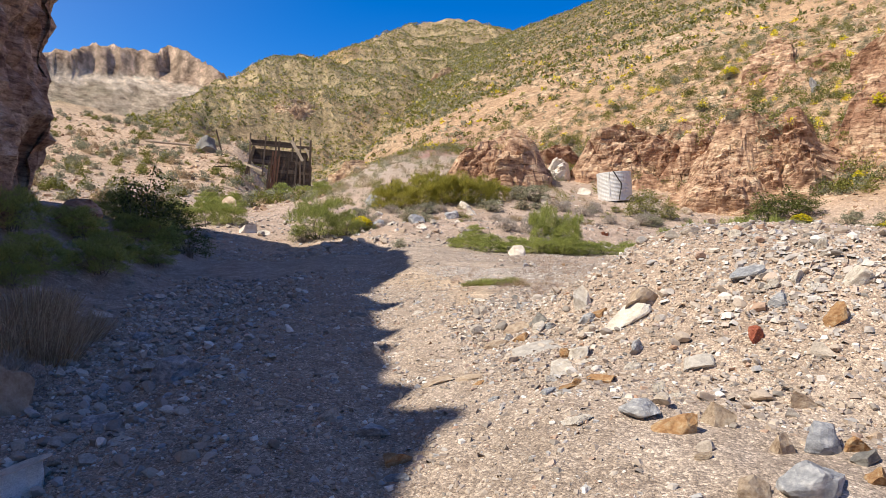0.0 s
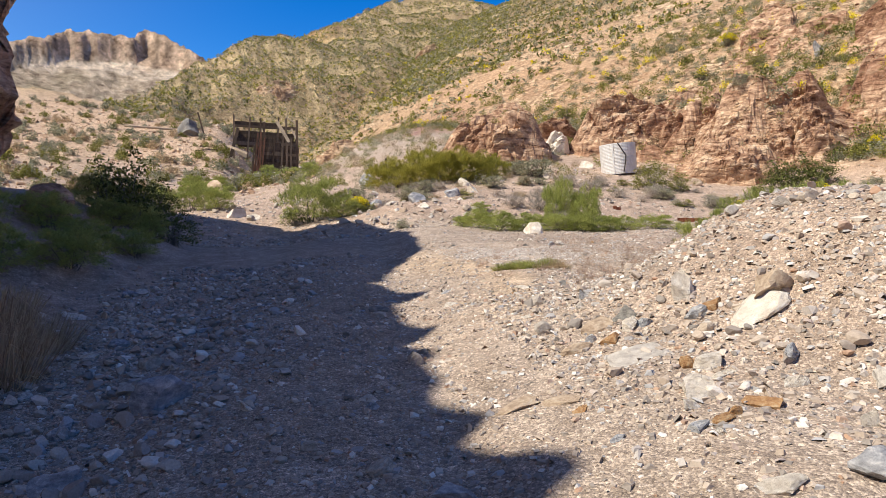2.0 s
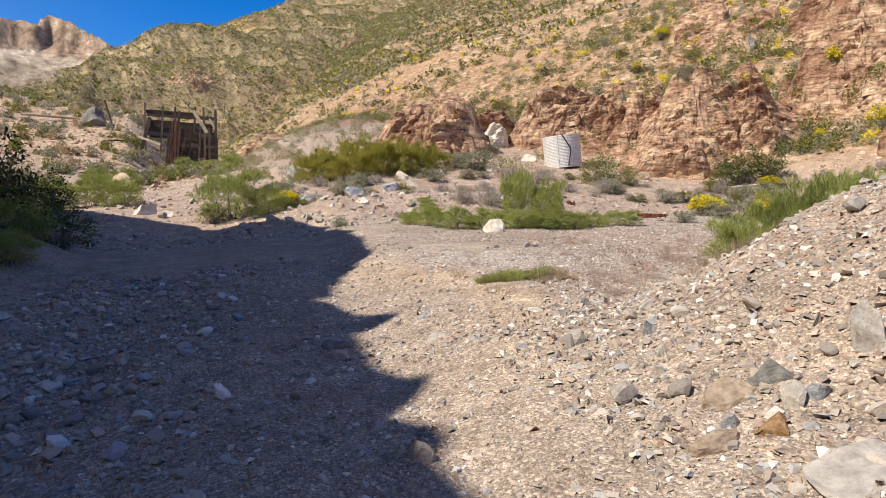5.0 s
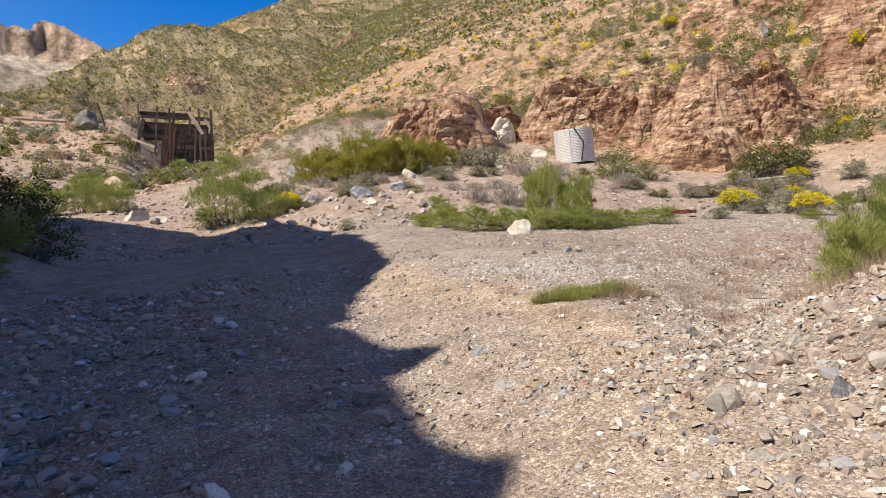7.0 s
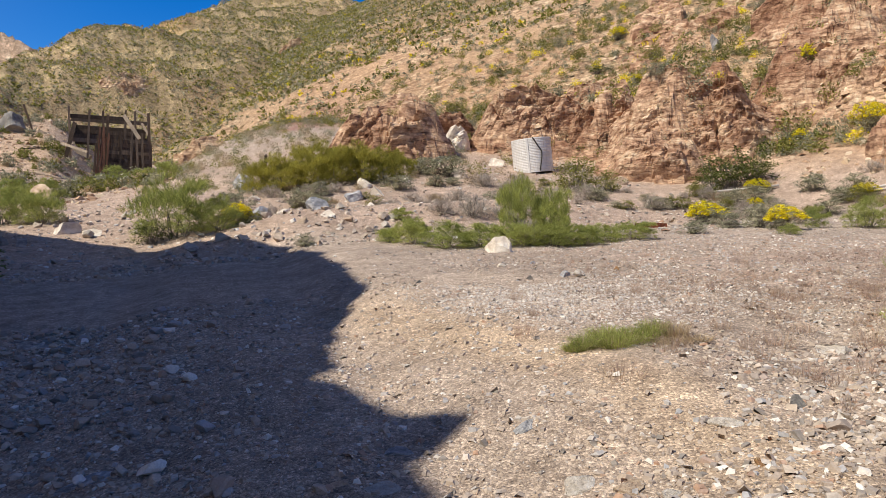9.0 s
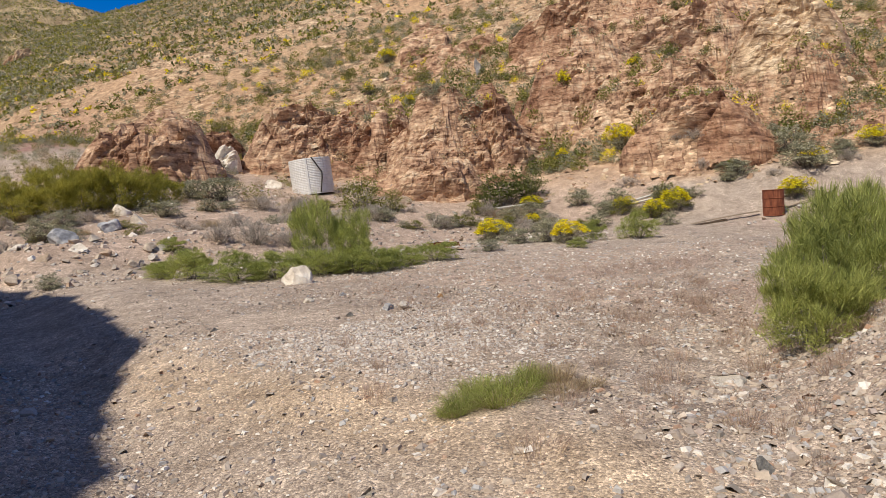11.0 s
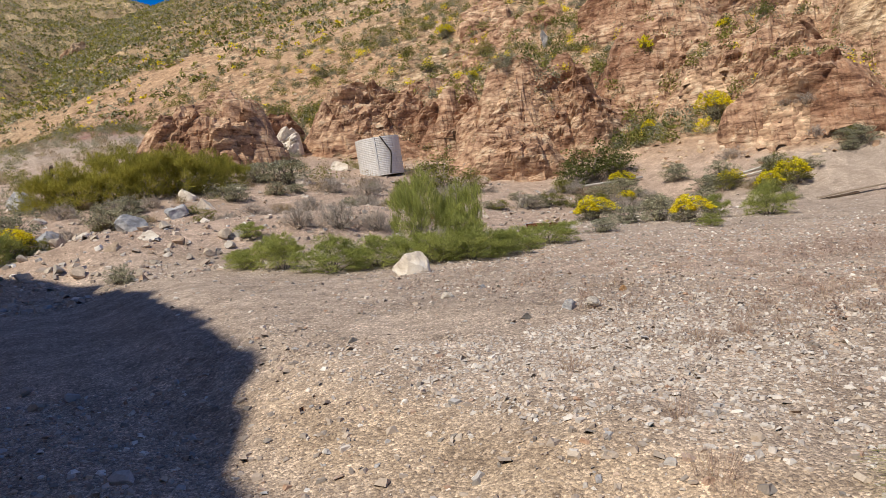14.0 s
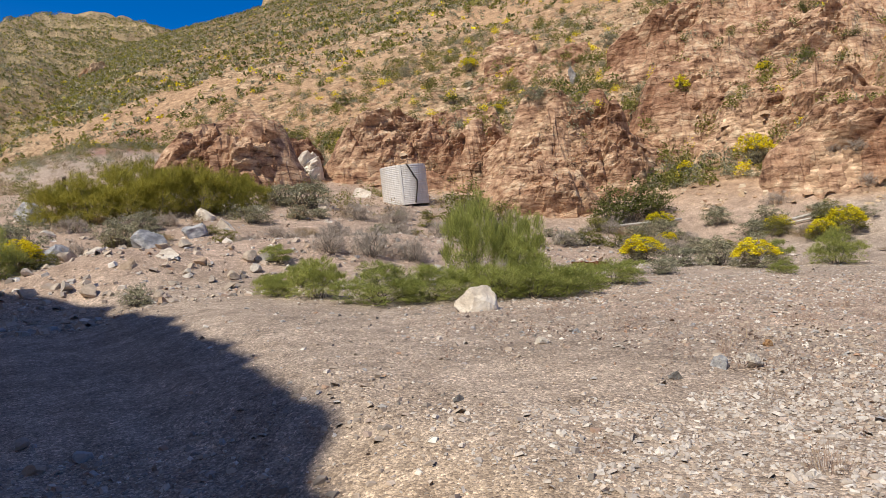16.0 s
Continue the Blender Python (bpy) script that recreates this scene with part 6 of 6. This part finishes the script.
for x, y, w, h in [(-5.8, 16.6, 1.8, 1.3), (-6.6, 15.2, 1.8, 1.4), (-5.6, 20.2, 1.9, 1.2), (-6.6, 21.6, 1.8, 1.3), (-7.0, 18.4, 2.0, 1.4), (-6.9, 25.0, 2.2, 1.4), (-6.2, 13.4, 1.6, 1.3), (-7.6, 23.0, 2.2, 1.6), (-6.0, 18.0, 1.9, 1.3), (-7.6, 16.4, 2.2, 1.7), (-6.0, 23.0, 1.6, 1.1), (-7.4, 27.0, 2.4, 1.6)]:
    BROOM.put(x, y, 0.85 * w, 0.6 * h, "dark green bush in the cliff's shade", "bushes of the shaded bank")
for x, y, w, h in [(-3.9, 9.4, 1.5, 1.0), (-4.4, 10.2, 1.6, 1.2), (-4.2, 8.6, 1.4, 1.0), (-4.9, 11.4, 1.5, 1.1), (-4.6, 9.2, 1.5, 1.1), (-5.2, 12.4, 1.4, 1.0), (-4.1, 10.9, 1.2, 0.8)]:
    DRYGRASS.put(x, y, w, h, "pale dry bunch of grass on the shaded bank", "dry grass of the shaded bank")
DEADS.put(-3.7, 7.9, 1.4, 0.6, "tangle of dead purple-grey twigs on the bank")
rng = random.Random(9)
for _ in range(120):
    x, y = rng.gauss(6.6, 2.0), rng.gauss(15.0, 1.8)
    WEED.put(x, max(y, 12.2), rng.uniform(0.2, 0.5), rng.uniform(0.10, 0.26), "", "dry reddish weeds on the pad")


for _ in range(44):
    WEED.put(rng.gauss(4.4, 0.9), rng.gauss(11.6, 0.8), rng.uniform(0.2, 0.45), rng.uniform(0.12, 0.28), "", "dry reddish weeds on the pad")


# ---- scrub beyond counting ----
def scrub(name, x, y, w, h, per, leaf, mat, seed, label):
    """Rounded clumps of small leaves, denser towards their outsides."""
    n = len(x)
    g = np.random.default_rng(seed)
    t = n * per
    c = np.repeat(np.stack([x, y, height(x, y)], -1), per, axis=0)
    a, el, q = g.uniform(0, 6.2832, t), np.arcsin(g.random(t) ** 0.85), g.random(t) ** 0.35
    k = np.repeat(g.uniform(0, 6.28, n), per)
    q = q * (0.88 + 0.2 * np.sin(3 * a + k) + 0.12 * np.sin(5 * el + 2 * k))
    ww, hh = np.repeat(w, per), np.repeat(h, per)
    p = c + np.stack([np.cos(a) * np.cos(el) * q * ww / 2, np.sin(a) * np.cos(el) * q * ww / 2, np.sin(el) * q * hh], -1)
    d1, d2 = g.normal(0, 1, (t, 3)), g.normal(0, 1, (t, 3))
    d1 = d1 / np.linalg.norm(d1, axis=1)[:, None]
    d2 = np.cross(d1, d2)
    d2 = d2 / np.linalg.norm(d2, axis=1)[:, None]
    s = (leaf * ww * g.uniform(0.6, 1.35, t))[:, None]
    v = np.stack([p - d1 * s, p + d1 * s, p + d2 * s * 1.1], 1)
    mesh = quick_mesh(name, v.reshape(-1, 3), np.arange(3 * t).reshape(-1, 3), mat, False)
    return tagged(new(name, mesh), label, "scrub", kind="stuff")


R2 = np.random.default_rng(21)


def east_spots(n):
    """Spread so that they thin out with distance."""
    az, r = np.radians(R2.uniform(-1, 72, n)), np.exp(R2.uniform(math.log(28), math.log(260), n))
    x, y = EYE_X + r * np.sin(az), EYE_Y + r * np.cos(az)
    s = (x - 21) * 0.87 + (y - 39) * 0.49
    thick = 0.75 + 0.5 * fbm(x * 0.12, y * 0.12, 3, 87) - 0.22 * crag_mask(x, y)
    keep = (s > 1.0) & (R2.random(n) < thick)
    return x[keep], y[keep]


for name, n, mat, lo, hi, label in [("hillside_sage", 13000, LEAF_GREY, 0.35, 1.15, "grey-green scrub scattered over the eastern hillside"),
                                    ("hillside_creosote", 6500, LEAF_OLIVE, 0.5, 1.5, "olive-green scrub scattered over the eastern hillside"),
                                    ("hillside_dark_scrub", 2800, LEAF_DARK, 0.5, 1.4, "dark green scrub scattered over the eastern hillside"),
                                    ("hillside_flowers", 1200, PETAL, 0.5, 1.2, "yellow-flowering scrub scattered over the eastern hillside"),
                                    ("hillside_dry_grass", 4500, LEAF_DRY, 0.3, 0.8, "dry straw-coloured tufts over the eastern hillside")]:
    x, y = east_spots(n)
    w = lo * (hi / lo) ** R2.random(len(x))
    h = w * R2.uniform(0.5, 0.85, len(x))
    near = np.hypot(x, y) < 85
    scrub(name, x[near], y[near], w[near], h[near], 140, 0.052, mat, n, label)
    scrub("upper_" + name, x[~near], y[~near], 1.15 * w[~near], h[~near], 13, 0.17, mat, n + 1, "upper slope's " + label)


def mid_spots(n):
    a, r = np.radians(R2.uniform(-19, 17, n)), 100 + 186 * R2.random(n) ** 0.85
    keep = R2.random(n) < sstep(10.0, 6.0, np.degrees(a) - 0.045 * (r - 100))
    return (EYE_X + r * np.sin(a))[keep], (EYE_Y + r * np.cos(a))[keep]


for name, n, mat, lo, hi, label in [("far_sage", 36000, LEAF_GREY, 0.3, 0.9, "grey-green scrub of the middle hill"), ("far_creosote", 17000, LEAF_OLIVE, 0.3, 1.0, "olive-green scrub of the middle hill"),
                                    ("far_dark_scrub", 2500, LEAF_DARK, 0.35, 0.9, "dark green scrub of the middle hill"), ("far_yellow_scrub", 9000, LEAF_YELLOW, 0.4, 1.1, "yellow-green scrub of the middle hill"),
                                    ("far_dry_grass", 9000, LEAF_DRY, 0.3, 0.7, "dry straw-coloured tufts of the middle hill")]:
    x, y = mid_spots(n)
    w = lo * (hi / lo) ** R2.random(len(x))
    scrub(name, x, y, w, w * 0.6, 6, 0.27, mat, n, label)
for name, n, mat, label in [("crest_sage", 9000, LEAF_GREY, "grey-green scrub of the eastern ridge"), ("crest_creosote", 11000, LEAF_OLIVE, "olive-green scrub of the eastern ridge")]:
    a, r = np.radians(R2.uniform(4, 50, n)), np.sqrt(R2.uniform(95 ** 2, 250 ** 2, n))
    w = 0.4 * 2.6 ** R2.random(n)
    scrub(name, EYE_X + r * np.sin(a), EYE_Y + r * np.cos(a), w, w * 0.6, 6, 0.27, mat, n, label)


def west_spots(n):
    a, r = np.radians(R2.uniform(-30, -4, n)), 40 + 60 * R2.random(n)
    return EYE_X + r * np.sin(a), EYE_Y + r * np.cos(a)


for name, n, mat, label in [("dump_sage", 270, LEAF_GREY, "grey-green scrub of the dump slope"), ("dump_creosote", 200, LEAF_OLIVE, "olive scrub of the dump slope"), ("dump_dry_grass", 90, LEAF_DRY, "dry tufts of the dump slope")]:
    x, y = west_spots(n)
    w = 0.5 * (1.7 / 0.5) ** R2.random(len(x))
    scrub(name, x, y, w, w * 0.62, 260, 0.06, mat, n, label)
n = 1300
x, y = R2.uniform(-4, 24, n), 37 + 39 * R2.random(n)
keep = ((x - 21) * 0.87 + (y - 39) * 0.49 < 1.5) & (R2.random(n) < 0.7 + 0.6 * fbm(x * 0.15, y * 0.15, 3, 88))
x, y = x[keep], y[keep]
for name, part_of, mat, label in [("flat_sage", 0, LEAF_GREY, "grey-green scrub of the rising ground"), ("flat_dry_grass", 1, LEAF_DRY, "dry tufts of the rising ground"), ("flat_creosote", 2, LEAF_OLIVE, "olive scrub of the rising ground")]:
    w = 0.3 * (1.4 / 0.3) ** R2.random(len(x[part_of::3]))
    scrub(name, x[part_of::3], y[part_of::3], w, w * 0.6, 300, 0.032, mat, 80 + part_of, label)
n = 7000
x, y = R2.uniform(2.5, 13, n) + R2.uniform(0, 6, n), R2.uniform(11.8, 21, n)
keep = fbm(x * 0.45, y * 0.45, 3, 58) + 0.6 * np.exp(-((y - 14) / 2.2) ** 2) > 0.25
x, y = x[keep], y[keep]
w = R2.uniform(0.05, 0.16, len(x))
scrub("pad_weeds", x, y, w, w * 1.1, 9, 0.10, LEAF_PINK, 77, "dry reddish weeds thinly covering the gravel pad")


# ---- gravel: too many to count ----
def gravel_material(name, stops):
    m, nt, b = nodes_of(name)
    isl = island_of(nt)
    col = ramp(nt, isl, stops)
    f = noise_node(nt, 60, 4, 0.6, world_vec(nt))
    col = mixed(nt, "MULTIPLY", 0.5, col, ramp(nt, f.outputs[0], [(0.3, (0.65, 0.65, 0.65)), (0.7, (1.25, 1.25, 1.25))]))
    nt.links.new(col, b.inputs["Base Color"])
    b.inputs["Roughness"].default_value = 0.92
    b.inputs["Specular IOR Level"].default_value = 0.2
    return m


GRAVEL = gravel_material("mixed_gravel", [(0.0, (0.27, 0.245, 0.22)), (0.2, (0.38, 0.32, 0.275)), (0.42, (0.47, 0.385, 0.31)), (0.62, (0.57, 0.485, 0.40)), (0.76, (0.42, 0.42, 0.43)), (0.84, (0.44, 0.28, 0.19)), (0.92, (0.70, 0.64, 0.57)), (1.0, (0.84, 0.80, 0.74))])
SCREE = gravel_material("orange_scree", [(0.0, (0.34, 0.21, 0.135)), (0.3, (0.50, 0.34, 0.22)), (0.65, (0.60, 0.45, 0.30)), (1.0, (0.72, 0.60, 0.45))])


def chips(n, seed):
    """n small faceted stones of unit size: corners (n, 8, 3) and the faces of one."""
    rng = np.random.default_rng(seed)
    base = np.array([(-1, -1, -1), (1, -1, -1), (1, 1, -1), (-1, 1, -1), (-0.7, -0.7, 1), (0.7, -0.7, 1), (0.7, 0.7, 1), (-0.7, 0.7, 1)]) * 0.5
    v = base[None] * rng.uniform(0.5, 1.25, (n, 8, 3)) * rng.uniform((0.8, 0.5, 0.28), (1.3, 1.0, 0.6), (n, 3))[:, None]
    turn = rng.normal(size=(n, 4)) * np.array([1, 0.16, 0.16, 1])
    turn = turn / np.linalg.norm(turn, axis=1)[:, None]
    w, q = turn[:, None, :1], turn[:, None, 1:]
    v = v + 2 * np.cross(q, np.cross(q, v) + w * v)
    f = np.array([(4, 5, 6), (4, 6, 7), (0, 1, 5), (0, 5, 4), (1, 2, 6), (1, 6, 5), (2, 3, 7), (2, 7, 6), (3, 0, 4), (3, 4, 7)])
    return v, f


def gravel(name, x, y, size, seed, label, mat=None):
    n = len(x)
    v, f = chips(n, seed)
    v = v * size[:, None, None] + np.stack([x, y, height(x, y) + size * 0.06], -1)[:, None]
    tris = (f[None] + 8 * np.arange(n)[:, None, None]).reshape(-1, 3)
    return tagged(new(name, quick_mesh(name, v.reshape(-1, 3), tris, mat or GRAVEL, False)), label, "gravel", kind="stuff")


BLOCKS = [stone_mesh("block", 400 + k, GRAVEL, 0.62, 9, 2) for k in range(8)]


def blocks_of(name, x, y, size, seed, label):
    """Larger faceted stones, joined."""
    g = np.random.default_rng(seed)
    vs, fs, o = [], [], 0
    z = height(x, y)
    shapes = [(np.array([tuple(v.co) for v in m.vertices]), np.array([tuple(p.vertices) for p in m.polygons])) for m in BLOCKS]
    for k in range(len(x)):
        v, f = shapes[k % len(shapes)]
        turn = np.array(Euler((g.normal(0, 0.25), g.normal(0, 0.25), g.uniform(0, 6.28))).to_matrix())
        vs.append((v * size[k]) @ turn.T + np.array([x[k], y[k], z[k] + 0.15 * size[k]]))
        fs.append(f + o)
        o += len(v)
    return tagged(new(name, quick_mesh(name, np.concatenate(vs), np.concatenate(fs), GRAVEL, False)), label, "rubble", kind="stuff")


R = np.random.default_rng(11)


def sizes(n, low, high, power=2.5):
    return low * (high / low) ** (R.random(n) ** power)


n = 52000
x, y = R.uniform(1.2, 9.5, n), R.uniform(2.4, 12.6, n)
d = mound_d(x, y)
keep = (d < 1.15) & (R.random(n) < 0.35 + 0.9 * np.exp(-((d - 0.85) / 0.25) ** 2))
x, y = x[keep], y[keep]
gravel("mound_rubble", x, y, sizes(len(x), 0.015, 0.08, 2.2), 1, "loose grey and tan rubble over the mound")
n = 2600
x, y = R.uniform(1.4, 8.5, n), R.uniform(2.6, 12, n)
d = mound_d(x, y)
keep = (d < 1.06) & (y < 11) & (R.random(n) < 0.25 + 0.75 * sstep(-0.1, 0.4, fbm(x * 0.9, y * 0.9, 3, 48)))
x, y = x[keep], y[keep]
blocks_of("mound_blocks", x, y, sizes(len(x), 0.04, 0.19, 2.8), 7, "angular pale blocks strewn over the mound's foot")
n = 3400
x, y = R.normal(-2.9, 1.1, n), 2.6 + 17 * R.random(n) ** 1.2
blocks_of("bank_blocks", x, y, sizes(len(x), 0.04, 0.20, 2.2), 8, "angular blocks strewn along the shaded bank")
n = 62000
y = 2.2 + 17 * R.random(n) ** 1.3
x = R.uniform(-4.5, 1.8, n) + 0.02 * y
edge = np.abs(x + 0.6) / 2.0
keep = R.random(n) < np.clip(0.5 + 0.6 * edge, 0, 1) * (1 - 0.6 * sstep(0.4, 0.9, x))
x, y = x[keep], y[keep]
gravel("wash_gravel", x, y, sizes(len(x), 0.014, 0.075), 2, "loose gravel and small stones of the shaded track")
n = 95000
y = 10.5 + 17 * R.random(n) ** 1.5
x = R.uniform(0.8, 13, n) + (y - 10) * R.uniform(0.0, 0.7, n)
patch = fbm(x * 0.5, y * 0.5, 3, 44)
sandy = sand_band(x, y)
keep = (R.random(n) < 0.55 + 0.5 * patch) & (R.random(n) > 0.93 * sandy)
x, y = x[keep], y[keep]
gravel("pad_gravel", x, y, sizes(len(x), 0.017, 0.07, 2.2), 3, "grey-tan gravel scattered over the open pad")
n = 9000
x, y = R.normal(3.3, 1.3, n), R.normal(15.8, 1.3, n)
keep = (fbm(x * 0.6, y * 0.6, 3, 47) > -0.15) & (x > 1.4) & (y > 11.5) & (sand_band(x, y) < 0.4)
x, y = x[keep], y[keep]
PALE_GRAVEL = gravel_material("pale_gravel", [(0.0, (0.44, 0.40, 0.37)), (0.5, (0.56, 0.50, 0.45)), (0.9, (0.72, 0.68, 0.63)), (1.0, (0.55, 0.42, 0.34))])
gravel("pale_gravel", x, y, sizes(len(x), 0.016, 0.055, 2.2), 9, "pale angular gravel spread over the pad", PALE_GRAVEL)
n = 1300
x, y = R.normal(0, 1, n), R.normal(0, 1, n)
x, y = 4.3 + 0.75 * x + 0.25 * y, 6.1 - 0.55 * x + 0.38 * y
gravel("white_rubble", x, y, sizes(len(x), 0.02, 0.12, 1.8), 12, "white broken rubble dumped on the mound's top", PALE_GRAVEL)
n = 15000
x, y = R.uniform(-8, 20, n), 25.6 + 18 * R.random(n) ** 2.0
gravel("berm_rubble", x, y, sizes(len(x), 0.03, 0.22, 3.5), 4, "pale rubble over the berm and slope")
n = 15000
x, y = R.uniform(14, 48, n), R.uniform(22, 72, n)
s = (x - 21) * 0.87 + (y - 39) * 0.49
keep = s > -2
x, y = x[keep], y[keep]
gravel("hillside_scree", x, y, sizes(len(x), 0.07, 0.45, 2.6), 5, "orange-tan scree and ledge blocks over the hillside", SCREE)
n = 9000
x, y = R.uniform(-40, -2, n), R.uniform(44, 105, n)
gravel("dump_scree", x, y, sizes(len(x), 0.08, 0.5, 2.4), 6, "tan waste rock of the dump slope", SCREE)
